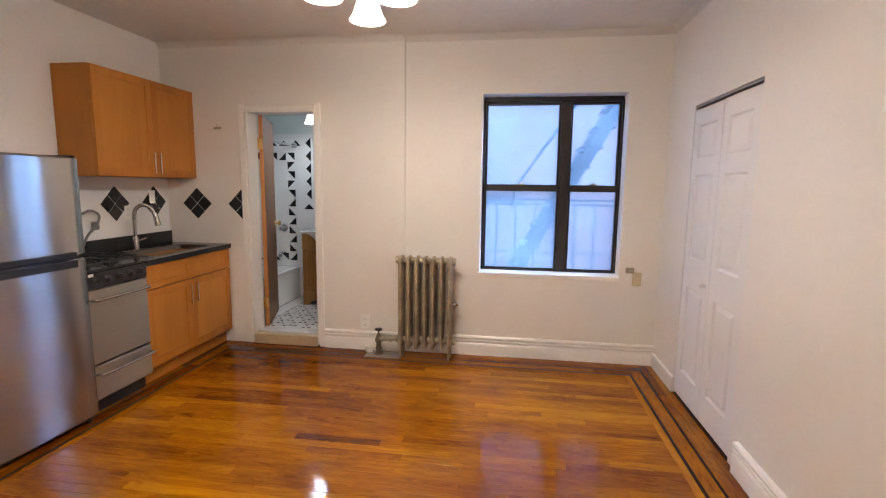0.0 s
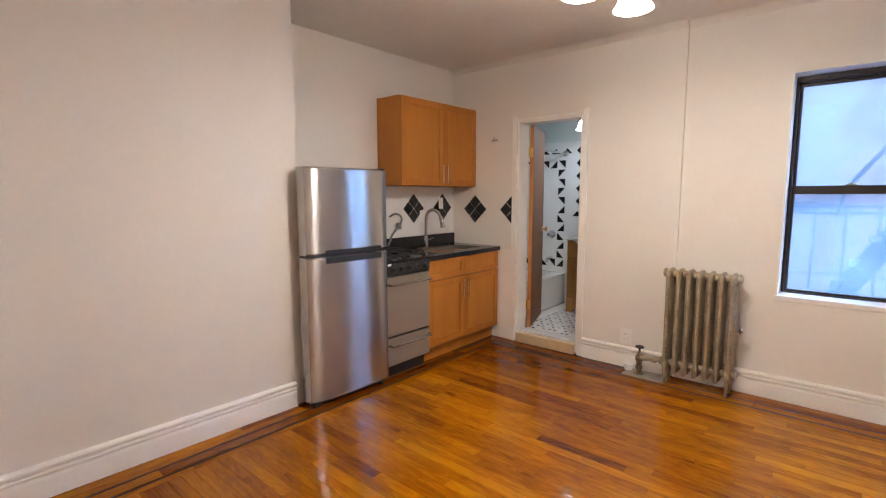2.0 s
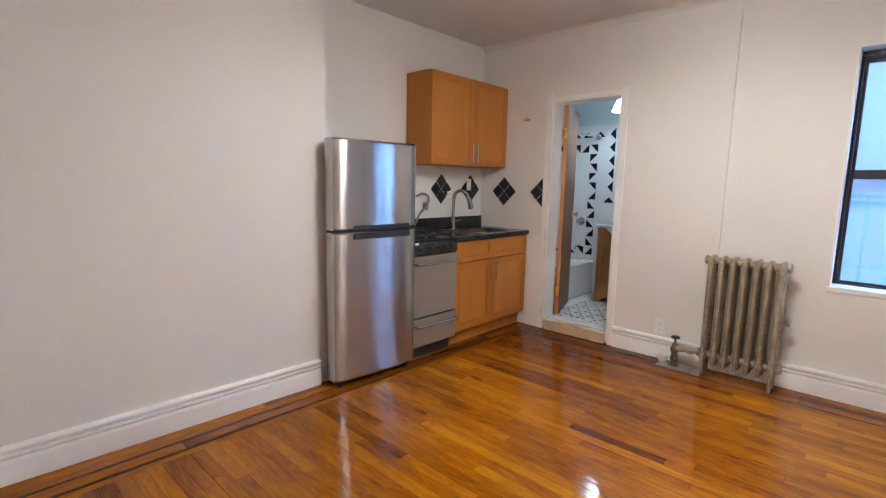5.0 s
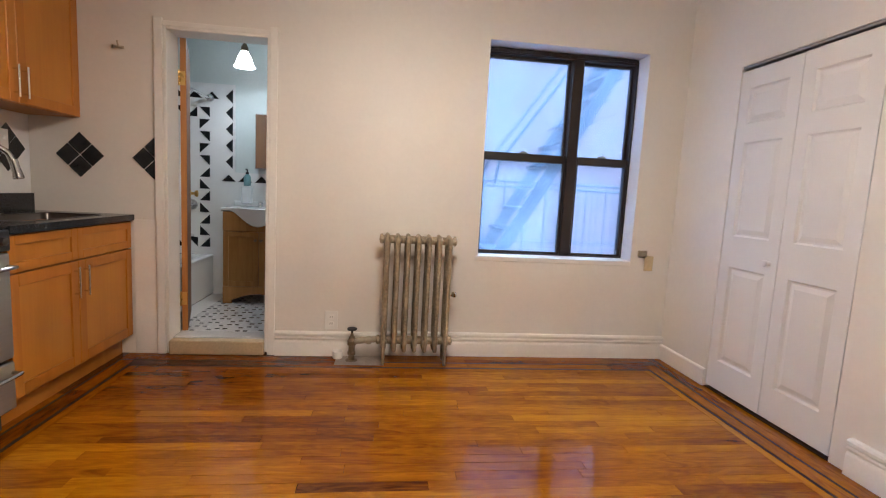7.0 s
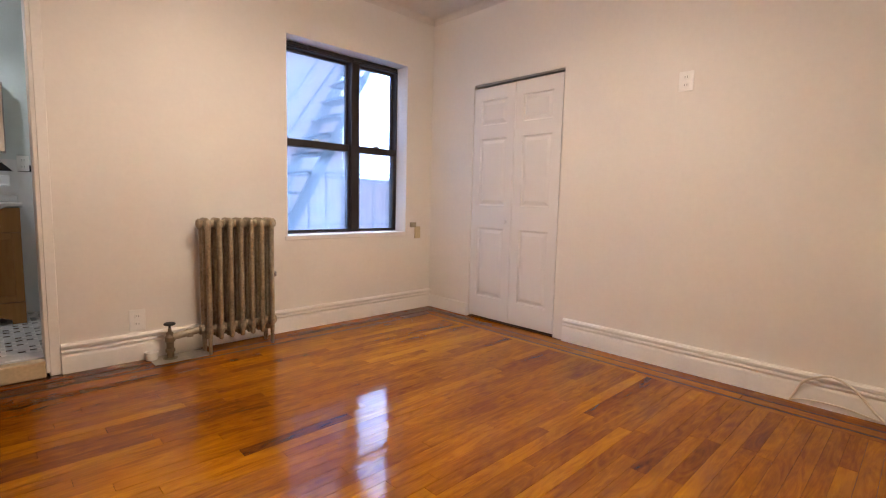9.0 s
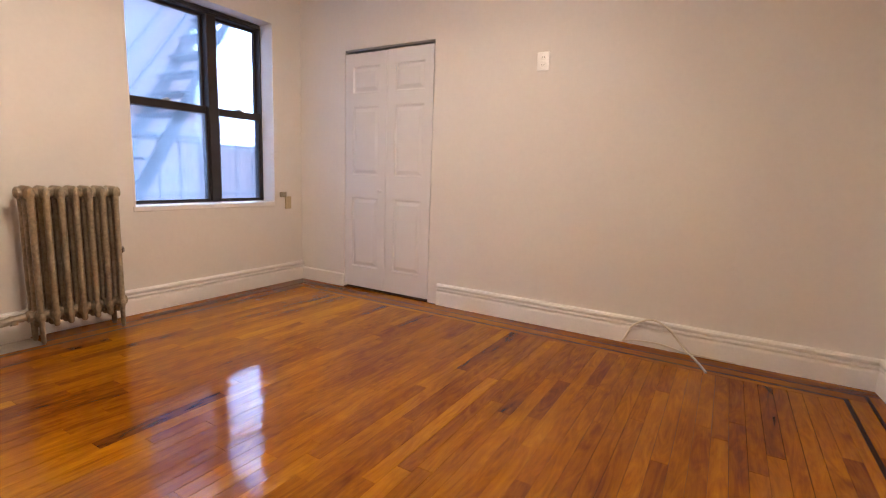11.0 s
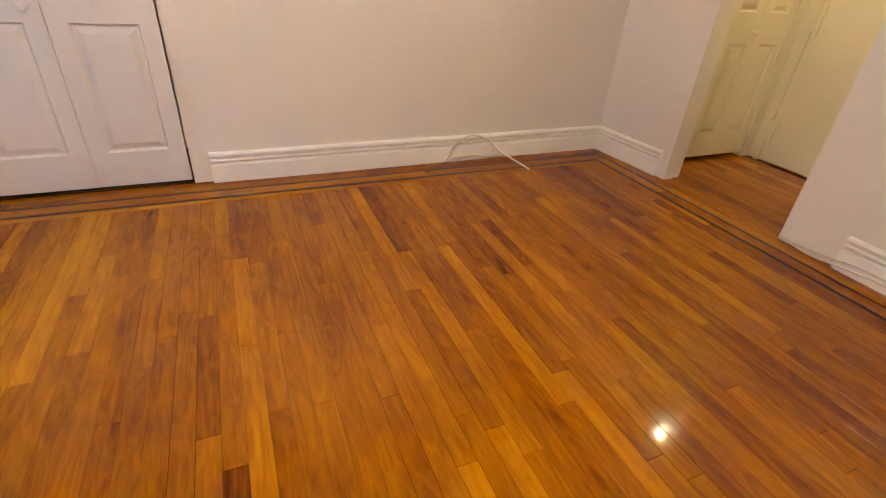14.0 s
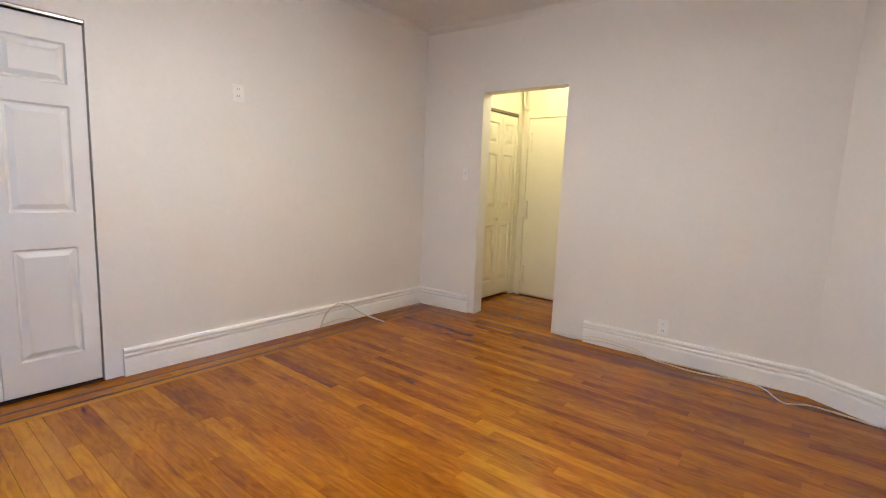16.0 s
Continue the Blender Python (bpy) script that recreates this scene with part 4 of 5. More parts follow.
_t = thing("faucet", (-2.27, 3.93, 0.914), "brushed steel pull-down kitchen faucet", "faucet")
FXX, FYY = -2.27, 3.945
_bm = bmesh.new()
lathe(_bm, (FXX, FYY, 0.914), (0, 0, 1), [(0, 0.03), (0.008, 0.028), (0.012, 0.022), (0.10, 0.021), (0.11, 0.014)], 20)
box(_bm, FXX - 0.025, FXX + 0.03, FYY - 0.12, FYY + 0.12, 0.914, 0.919, bevel=0.002)
part("base", _bm, STEEL, _t)
_bm = bmesh.new()
sweep(_bm, [(FXX, FYY, 1.0), (FXX, FYY, 1.12), (FXX + 0.003, FYY + 0.006, 1.215), (FXX + 0.022, FYY + 0.024, 1.262), (FXX + 0.058, FYY + 0.052, 1.272), (FXX + 0.094, FYY + 0.080, 1.240), (FXX + 0.108, FYY + 0.090, 1.19)], 0.0145, 12, 6)
part("spout", _bm, STEEL, _t)
_bm = bmesh.new()
lathe(_bm, (FXX + 0.110, FYY + 0.091, 1.21), (0.12, 0.09, -0.75), [(0, 0.016), (0.015, 0.020), (0.07, 0.022), (0.10, 0.026), (0.104, 0.019)], 16)
part("spray_head", _bm, STEEL, _t)
_bm = bmesh.new()
rod(_bm, (FXX, FYY + 0.02, 0.985), (FXX + 0.01, FYY + 0.10, 1.00), 0.007, 10)
part("lever", _bm, STEEL, _t)

# upper cabinet
_t = thing("wall_cabinet", (-2.1, 4.0, 1.5), "orange maple wall cabinet with two shaker doors", "cabinet")
UX = -2.095
U0, U1, UZ0, UZ1 = 3.462, 4.500, 1.495, 2.245
part("body", boxes((NX + 0.002, UX - 0.021, U0, U1, UZ0, UZ1), bevel=0.002), MAPLE, _t)
_m = 4.005
_d = shaker(_t, UX, U0 + 0.002, _m - 0.0015, UZ0 + 0.004, UZ1 - 0.004)
pull(_d, UX, _m - 0.032, UZ0 + 0.03, UZ0 + 0.19)
_d = shaker(_t, UX, _m + 0.0015, U1 - 0.002, UZ0 + 0.004, UZ1 - 0.004)
pull(_d, UX, _m + 0.032, UZ0 + 0.03, UZ0 + 0.19)

# splashback of white tiles with black diamonds
_t = thing("splashback", (NX, 3.9, 0.9), "glossy white tile splashback with black diamond insets", "splashback", kind="structure")
part("backing", boxes((NX, NX + 0.006, R0 - 0.2, YB - 0.001, 0.90, UZ0 - 0.002)), WHITETILE, _t, soft=0)


def diamond(axis, c, z, half=0.142, cut=None):
    """Four small square tiles set on their corner; axis tells the wall."""
    q = half / 2
    for du, dv in ((0, q), (0, -q), (q, 0), (-q, 0)):
        pts = []
        for a, b in ((0, 1), (1, 0), (0, -1), (-1, 0)):
            k = q - 0.004
            u = du + a * k
            if cut is not None:
                u = min(u, cut)
            pts.append((c + u, z + dv + b * k))
        if max(p[0] for p in pts) - min(p[0] for p in pts) < 0.004:
            continue
        bm = bmesh.new()
        lo, hi = [], []
        for u, v in pts:
            if axis == "x":
                lo.append((NX + 0.0055, u, v)), hi.append((NX + 0.011, u, v))
            else:
                lo.append((u, YB - 0.0005, v)), hi.append((u, YB - 0.006, v))
        rings(bm, [lo, hi])
        part("tile", bm, BLACKTILE, _t, soft=0)


diamond("x", 3.905, 1.285)
diamond("x", 4.325, 1.285)
diamond("y", -2.105, 1.272)
diamond("y", -1.662, 1.272, cut=-0.002)

# gas hose looped on the splashback
_bm = bmesh.new()
sweep(_bm, [(NX + 0.03, 3.55, 0.96), (NX + 0.04, 3.60, 1.06), (NX + 0.05, 3.68, 1.14), (NX + 0.05, 3.70, 1.21), (NX + 0.04, 3.64, 1.245), (NX + 0.03, 3.57, 1.22)], 0.009, 8, 6)
box(_bm, NX + 0.012, NX + 0.05, 3.66, 3.705, 1.10, 1.16, bevel=0.006)
solid("power_cord", _bm, RUBBER, "grey power cord with plug looped above the range", "cable")


def wall_plate(name, at, out, label, kind, slots=True, w=0.07, h=0.115):
    """A cover plate on a wall: at is its middle on the wall, out the way off the wall (an axis)."""
    o = Vector(out)
    s = Vector((-o.y, o.x, 0))
    ob = thing(name, at, label, kind, "wall outlets" if kind == "outlet" else "wall switches")

    def slab(u0, u1, v0, v1, d0, d1, bev=0.0):
        p, q = Vector(at) + s * u0 + o * d0, Vector(at) + s * u1 + o * d1
        return (min(p.x, q.x), max(p.x, q.x), min(p.y, q.y), max(p.y, q.y), at[2] + v0, at[2] + v1)
    part("plate", boxes(slab(-w / 2, w / 2, -h / 2, h / 2, 0.0, 0.006), bevel=0.003), PLASTIC, ob)
    if slots:
        for dz in (-0.024, 0.024):
            f = part("socket", boxes(slab(-0.017, 0.017, dz - 0.014, dz + 0.014, 0.005, 0.009), bevel=0.003), PLASTIC, ob)
            for du in (-0.007, 0.007):
                part("slot", boxes(slab(du - 0.0015, du + 0.0015, dz - 0.005, dz + 0.007, 0.0088, 0.0096)), SLOT, f, soft=0)
    else:
        part("toggle", boxes(slab(-0.005, 0.005, -0.004, 0.016, 0.005, 0.018), bevel=0.002), PLASTIC, ob)
    return ob


wall_plate("wall_outlet", (-0.545, YB, 0.25), (0, -1, 0), "white double power outlet low on the wall", "outlet", w=0.088, h=0.13)
wall_plate("wall_outlet", (XR, 2.28, 1.775), (-1, 0, 0), "white double outlet high on the bare wall", "outlet", w=0.086, h=0.118)
wall_plate("wall_outlet", (-0.435, YR, 0.245), (0, 1, 0), "white double outlet above the baseboard", "outlet")
wall_plate("wall_outlet", (NX + 0.006, 4.02, 1.21), (1, 0, 0), "white outlet on the splashback beside the diamond", "outlet")
wall_plate("light_switch", (1.412, YR + (1.412 - OX1) / (XR - OX1) * (YRE - YR) + 0.002, 1.318), (0, 1, 0), "white light switch beside the hall opening", "switch", slots=False)
wall_plate("switch_box", (NX + 0.006, 4.30, 1.33), (1, 0, 0), "white switch on the splashback under the cabinet", "switch", slots=False)

# hook on the wall
_bm = boxes((-1.905, -1.835, YB - 0.008, YB, 1.93, 1.945), bevel=0.002)
sweep(_bm, [(-1.85, YB - 0.006, 1.938), (-1.85, YB - 0.035, 1.93), (-1.852, YB - 0.045, 1.95), (-1.853, YB - 0.047, 1.965)], 0.005, 8, 5)
sweep(_bm, [(-1.885, YB - 0.006, 1.938), (-1.885, YB - 0.025, 1.93), (-1.886, YB - 0.032, 1.942)], 0.005, 8, 5)
solid("wall_hook", _bm, PIPE, "small painted metal hook on the wall", "hook")

# capped pipe fitting beside the window
_t = thing("wall_bracket", (1.68, YB2, 0.73), "beige metal shade bracket beside the window", "bracket")
part("plate", boxes((1.648, 1.712, YB2 - 0.022, YB2 + 0.0, 0.770, 0.815), bevel=0.004), PIPE, _t)
part("tab", boxes((1.706, 1.772, YB2 - 0.012, YB2 + 0.0, 0.665, 0.775), bevel=0.003), BEIGE, _t)

# ---- radiator ----
_t = thing("radiator", (0.02, 4.38, 0), "old cast iron radiator in worn tan paint", "radiator")
RY0, RY1 = 4.285, 4.455
NSEC, RX0, RX1 = 7, -0.185, 0.225
for i in range(NSEC):
    x = RX0 + (RX1 - RX0) * i / (NSEC - 1)
    end = i in (0, NSEC - 1)
    bm = bmesh.new()

    def oval(px, py, z, a, b, seg=14):
        return [(px + a * math.cos(2 * math.pi * k / seg), py + b * math.sin(2 * math.pi * k / seg), z) for k in range(seg)]
    for y, slim in ((RY0 + 0.03, 0.74), ((RY0 + RY1) / 2, 0.95), (RY1 - 0.03, 0.95)):
        bot = 0.004 if (end and y != (RY0 + RY1) / 2) else 0.115
        rows = [(bot, 0.010, 0.012), (bot + 0.01, 0.014, 0.016), (0.09, 0.016, 0.018)] if bot < 0.05 else [(0.095, 0.013, 0.014), (0.104, 0.020, 0.020)]
        rows += [(0.16, 0.020, 0.022), (0.22, 0.0215, 0.021), (0.74, 0.0215, 0.021), (0.80, 0.023, 0.024), (0.84, 0.021, 0.021), (0.862, 0.013, 0.013)]
        rings(bm, [oval(x, y, z, a * slim, b) for z, a, b in rows])
    # top and bottom headers, and hubs between the sections
    loops = []
    for z0, z1, r in ((0.80, 0.878, 0.021), (0.125, 0.195, 0.021)):
        pts = []
        for k in range(12):
            a = 2 * math.pi * k / 12
            pts.append((r * math.cos(a), (z1 - z0) / 2 * math.sin(a)))
        loops = [[(x + u * s, y, (z0 + z1) / 2 + w * s) for u, w in pts] for y, s in ((RY0 + 0.004, 0.35), (RY0 + 0.012, 0.8), (RY0 + 0.035, 1.0), (RY1 - 0.035, 1.0), (RY1 - 0.012, 0.8), (RY1 - 0.004, 0.35))]
        rings(bm, loops)
        for y in ((RY0 + RY1) / 2,):
            rod(bm, (x - 0.034, y, (z0 + z1) / 2), (x + 0.034, y, (z0 + z1) / 2), 0.027, 14)
    part("section", bm, RADIATOR, _t)
for zc in (0.84, 0.16):
    for xx, s in ((RX0 - 0.030, -1), (RX1 + 0.030, 1)):
        bm = bmesh.new()
        lathe(bm, (xx, (RY0 + RY1) / 2, zc), (s, 0, 0), [(0, 0.033), (0.012, 0.033), (0.018, 0.026), (0.022, 0.008)], 8)
        part("plug", bm, RADIATOR, _t)
_bm = bmesh.new()
rod(_bm, (RX1 + 0.02, 4.40, 0.47), (RX1 + 0.05, 4.40, 0.47), 0.006, 8)
lathe(_bm, (RX1 + 0.055, 4.40, 0.455), (0, 0, 1), [(0, 0.012), (0.006, 0.018), (0.03, 0.018), (0.04, 0.008)], 14)
part("air_vent", _bm, CHROME, _t, "small shiny air vent")
_t = thing("radiator_valve", (-0.395, 4.40, 0), "old brass steam valve and feed pipe", "valve")
_bm = bmesh.new()
rod(_bm, (-0.395, 4.40, 0.135), (RX0 - 0.048, 4.38, 0.16), 0.022, 14)
lathe(_bm, (-0.30, 4.393, 0.147), (1, 0, 0), [(0, 0.024), (0.003, 0.031), (0.03, 0.031), (0.033, 0.024)], 6)
part("feed_pipe", _bm, PIPE, _t)
_bm = bmesh.new()
lathe(_bm, (-0.395, 4.40, 0.0), (0, 0, 1), [(0, 0.042), (0.006, 0.041), (0.010, 0.022), (0.04, 0.020), (0.046, 0.027), (0.062, 0.027), (0.068, 0.021), (0.105, 0.021), (0.112, 0.029), (0.140, 0.030), (0.150, 0.022), (0.166, 0.020), (0.172, 0.012), (0.196, 0.008)], 18)
part("valve_body", _bm, RUSTY, _t)
_bm = bmesh.new()
lathe(_bm, (-0.395, 4.40, 0.185), (0, 0, 1), [(0, 0.007), (0.028, 0.007), (0.029, 0.030), (0.036, 0.034), (0.042, 0.030), (0.046, 0.010)], 18)
part("hand_wheel", _bm, IRON, _t, "dark hand wheel")
structure("floor_plate", boxes((-0.50, -0.18, 4.31, YB - 0.024, 0.0015, 0.004)), mat("worn_plate", (0.36, 0.32, 0.27), 0.45, 0.3, var=0.25, scale=14), "worn tin plate under the valve", "floor plate", soft=0)
_bm = bmesh.new()
lathe(_bm, (-0.49, 4.44, 0.003), (0, 0, 1), [(0, 0.028), (0.002, 0.032), (0.05, 0.038), (0.05, 0.035), (0.004, 0.028), (0.003, 0.002)], 18)
solid("plastic_cup", _bm, PLASTIC, "small translucent plastic cup beside the valve", "cup")

# ---- cables ----
_bm = bmesh.new()
sweep(_bm, [(XR - 0.028, 1.62, 0.006), (XR - 0.03, 1.60, 0.05), (XR - 0.045, 1.56, 0.13), (XR - 0.06, 1.46, 0.185), (XR - 0.09, 1.36, 0.155), (XR - 0.15, 1.27, 0.08), (XR - 0.23, 1.18, 0.03), (XR - 0.29, 1.14, 0.008)], 0.006, 8, 8)
sweep(_bm, [(XR - 0.028, 1.62, 0.006), (XR - 0.035, 1.55, 0.03), (XR - 0.035, 1.40, 0.035), (XR - 0.032, 1.25, 0.012), (XR - 0.03, 1.0, 0.006)], 0.0035, 8, 8)
solid("coax_cable", _bm, CABLEWHITE, "loose white coax cable looping off the baseboard", "cable")
_bm = bmesh.new()
sweep(_bm, [(OX1 + 0.09, YR + 0.03, 0.006), (OX1 + 0.03, YR + 0.02, 0.007), (OX1 - 0.008, YR + 0.016, 0.007), (OX1 - 0.018, YR - 0.02, 0.007), (OX1 - 0.010, YR - 0.07, 0.012), (OX1 - 0.006, YR - 0.12, 0.03)], 0.004, 8, 6)
solid("wire", _bm, CABLEWHITE, "short white wire bent round the corner of the passage", "cable")
_bm = bmesh.new()
sweep(_bm, [(OX0 - 0.01, YR + 0.008, 0.006), (0.36, YR + 0.012, 0.006), (0.25, YR + 0.026, 0.007), (0.12, YR + 0.033, 0.026), (-0.03, YR + 0.033, 0.040), (-0.20, YR + 0.033, 0.030), (-0.33, YR + 0.036, 0.010), (-0.45, YR + 0.07, 0.006), (-0.7, YR + 0.10, 0.006), (-0.95, YR + 0.05, 0.006), (-1.08, YR + 0.08, 0.006), (-1.20, YR + 0.25, 0.006), (-1.32, YR + 0.19, 0.008), (-1.48, YR + 0.20, 0.006), (-1.62, YR + 0.255, 0.012), (-1.70, YR + 0.275, 0.03), (-1.74, YR + 0.295, 0.022)], 0.0045, 8, 6)
sweep(_bm, [(OX0 - 0.01, YR + 0.006, 0.014), (0.30, YR + 0.014, 0.024), (0.17, YR + 0.032, 0.046), (0.04, YR + 0.032, 0.064), (-0.1, YR + 0.032, 0.060), (-0.25, YR + 0.032, 0.044), (-0.36, YR + 0.034, 0.016), (-0.5, YR + 0.034, 0.008), (-0.8, YR + 0.032, 0.008), (-1.1, YR + 0.035, 0.008)], 0.0035, 8, 6)
solid("wire", _bm, CABLEWHITE, "white wires lying along the foot of the wall", "cable")


# ---- bathroom ----
T = 0.108
_t = thing("bathroom_tiling", (-1.9, BBY, BF), "white wall tiles with black triangle border", "tiling", kind="structure")
part("tile_field", boxes((BBX0, -1.605, BBY - 0.008, BBY - 0.0005, BF, 2.03), (-1.605, BBX1, BBY - 0.008, BBY - 0.0005, BF, 1.245), (BBX0 + 0.0005, BBX0 + 0.008, BY + 0.001, BBY - 0.008, BF, 2.03)), WHITETILE, _t, soft=0)


def triangle(axis, u, z, kind):
    """Half a square tile, cut on the diagonal or as a pointer; (u, z) is the tile's middle."""
    h = T * 0.41
    shapes = {"a": [(-h, -h), (h, -h), (h, h)], "b": [(-h, h), (h, h), (h, -h)], "c": [(-h, -h), (h, -h), (-h, h)], "d": [(-h, h), (h, h), (-h, -h)],
              "left": [(h * 0.8, h * 1.4), (-h * 0.6, 0), (h * 0.8, -h * 1.4)], "up": [(-h * 1.4, -h * 0.7), (h * 1.4, -h * 0.7), (0, h * 0.7)]}
    pts = [(u + a, z + b) for a, b in shapes[kind]]
    bm = bmesh.new()
    if axis == "y":
        rings(bm, [[(p, BBY - 0.0075, q) for p, q in pts], [(p, BBY - 0.0115, q) for p, q in pts]])
    else:
        rings(bm, [[(BBX0 + 0.0075, p, q) for p, q in pts], [(BBX0 + 0.0115, p, q) for p, q in pts]])
    part("tile", bm, BLACKTILE, _t, soft=0)


for i in range(12):
    triangle("y", -1.872, 0.585 + i * T, "acacacabdbdb"[i])
for i in range(4):
    triangle("y", -1.872 - T * (i + 1), 0.585 + 11 * T, "ab"[i % 2])
    triangle("y", -1.872 - T * (i + 1), 0.585, "bc"[i % 2])
for i in range(5):
    triangle("y", -1.662, 1.926 - i * 0.147, "left")
for i in range(4):
    triangle("y", -1.662 - 0.147 * (i + 1), 1.926, "up")
for i in range(6):
    triangle("y", -1.662 + 0.147 * i, 1.19, "up")
for i in range(12):
    triangle("x", BBY - 0.30, 0.585 + i * T, "ab"[i % 2])
    triangle("x", BBY - 0.85, 0.585 + i * T, "ba"[i % 2])

_t = thing("bathtub", (-2.0, 5.3, BF), "white enamel alcove bathtub", "bathtub")
TX, TZ = -1.795, 0.46
part("apron", boxes((TX - 0.03, TX, BY + 0.02, BBY - 0.012, BF, TZ), bevel=0.012), PORCELAIN, _t)
_bm = bmesh.new()
x0, x1, y0, y1 = BBX0 + 0.013, TX, BY + 0.02, BBY - 0.012
loops = []
for z, d, r in ((TZ - 0.02, 0.0, 0.01), (TZ + 0.006, 0.0, 0.012), (TZ + 0.014, 0.012, 0.02), (TZ + 0.012, 0.06, 0.09), (TZ - 0.02, 0.08, 0.11), (BF + 0.12, 0.12, 0.12), (BF + 0.06, 0.18, 0.1)):
    loop = []
    for cx, cy, a0 in ((x1 - d - r, y1 - d - r, 0), (x0 + d + r, y1 - d - r, 90), (x0 + d + r, y0 + d + r, 180), (x1 - d - r, y0 + d + r, 270)):
        for k in range(6):
            a = radians(a0 + 18 * k)
            loop.append((cx + r * math.cos(a), cy + r * math.sin(a), z))
    loops.append(loop)
made = [[_bm.verts.new(p) for p in l] for l in loops]
for a, b in zip(made, made[1:]):
    for i in range(len(a)):
        _bm.faces.new((a[i], a[(i + 1) % len(a)], b[(i + 1) % len(a)], b[i]))
_bm.faces.new(made[-1])
part("basin", _bm, PORCELAIN, _t)
_t = thing("tub_filler", (-1.98, BBY, 0.9), "chrome tub spout and lever on the tiles", "tap")
_bm = bmesh.new()
lathe(_bm, (-1.985, BBY - 0.011, 0.93), (0, -1, 0), [(0, 0.05), (0.008, 0.046), (0.012, 0.02), (0.05, 0.018), (0.055, 0.026), (0.085, 0.022)], 18)
rod(_bm, (-1.985, BBY - 0.08, 0.93), (-1.90, BBY - 0.10, 0.945), 0.009, 10)
part("lever", _bm, CHROME, _t)
_bm = bmesh.new()
sweep(_bm, [(-1.985, BBY - 0.011, 0.64), (-1.985, BBY - 0.09, 0.64), (-1.985, BBY - 0.13, 0.625), (-1.985, BBY - 0.14, 0.60)], 0.02, 12, 5)
part("spout", _bm, CHROME, _t)
_t = thing("shower_rod", (-1.72, 5.3, 1.9), "white shower curtain rod across the tub", "curtain rod")
_bm = bmesh.new()
rod(_bm, (TX - 0.03, BBY - 0.012, 1.90), (TX - 0.05, BY + 0.001, 1.90), 0.013, 12)
part("rod", _bm, CHROME, _t)
_bm = bmesh.new()
lathe(_bm, (TX - 0.03, BBY - 0.011, 1.90), (0, -1, 0), [(0, 0.035), (0.006, 0.034), (0.02, 0.018), (0.03, 0.016)], 16)
part("flange", _bm, CHROME, _t)

# vanity
VX0, VX1, VY, VZ = -1.597, -1.005, 5.545, 0.90
_t = thing("vanity", (-1.3, 5.7, BF), "light oak bathroom vanity with white basin top", "vanity")
part("body", boxes((VX0, VX1, VY + 0.02, BBY - 0.012, BF + 0.14, VZ), bevel=0.004), OAK, _t)
_bm = bmesh.new()
pts = [(VX0, BF), (VX0 + 0.075, BF)] + [(VX0 + 0.075 + (VX1 - VX0 - 0.15) * k / 10, BF + 0.03 + 0.055 * math.sin(math.pi * k / 10)) for k in range(11)] + [(VX1 - 0.075, BF), (VX1, BF), (VX1, BF + 0.15), (VX0, BF + 0.15)]
rings(_bm, [[(a, VY, b) for a, b in pts], [(a, VY + 0.02, b) for a, b in pts]])
part("apron", _bm, OAK, _t)
part("side", boxes((VX0, VX0 + 0.02, VY + 0.02, BBY - 0.012, BF, BF + 0.14)), OAK, _t)
part("side", boxes((VX1 - 0.02, VX1, VY + 0.02, BBY - 0.012, BF, BF + 0.14)), OAK, _t)
part("fascia", boxes((VX0, VX1, VY, VY + 0.02, 0.735, VZ), bevel=0.002), OAK, _t)
for a, b in ((VX0 + 0.003, -1.297), (-1.293, VX1 - 0.003)):
    s = 0.045
    d = part("door", boxes((a, a + s, VY - 0.002, VY + 0.018, BF + 0.153, 0.73), (b - s, b, VY - 0.002, VY + 0.018, BF + 0.153, 0.73), (a + s, b - s, VY - 0.0015, VY + 0.018, BF + 0.153, BF + 0.153 + s), (a + s, b - s, VY - 0.0015, VY + 0.018, 0.73 - s, 0.73), bevel=0.002), OAK, _t)
    part("panel", boxes((a + s - 0.003, b - s + 0.003, VY + 0.006, VY + 0.014, BF + 0.19, 0.69)), OAK, d)
    _bm = bmesh.new()
    kx = b - 0.022 if a < -1.4 else a + 0.022
    knob(_bm, (kx, VY - 0.002, 0.66), (0, -1, 0), 0.012)
    part("knob", _bm, RUSTY, d)
# basin top with a bowed front apron
_bm = bmesh.new()
N = 16
front = []
for k in range(N + 1):
    u = k / N
    x = VX0 - 0.012 + (VX1 - VX0 + 0.024) * u
    c = math.sin(math.pi * min(max((u - 0.12) / 0.76, 0), 1)) ** 1.5
    front.append((x, VY - 0.014 - 0.05 * c, VZ + 0.002 - 0.125 * c))
loops = []
for x, yf, zb in front:
    loops.append([(x, BBY - 0.012, VZ + 0.002), (x, VY + 0.03, VZ + 0.002), (x, yf + 0.03, zb), (x, yf + 0.004, zb + 0.01), (x, yf, VZ + 0.03), (x, yf + 0.008, VZ + 0.038), (x, BBY - 0.012, VZ + 0.038)])
rings(_bm, loops)
part("basin_top", _bm, PORCELAIN, _t, "glossy white basin top with bowed front")
part("splash_lip", boxes((VX0 - 0.01, VX1 + 0.01, BBY - 0.03, BBY - 0.011, VZ + 0.038, VZ + 0.085), bevel=0.006), PORCELAIN, _t)
_t = thing("basin_tap", (-1.295, 5.82, VZ), "chrome basin tap with two handles", "tap")
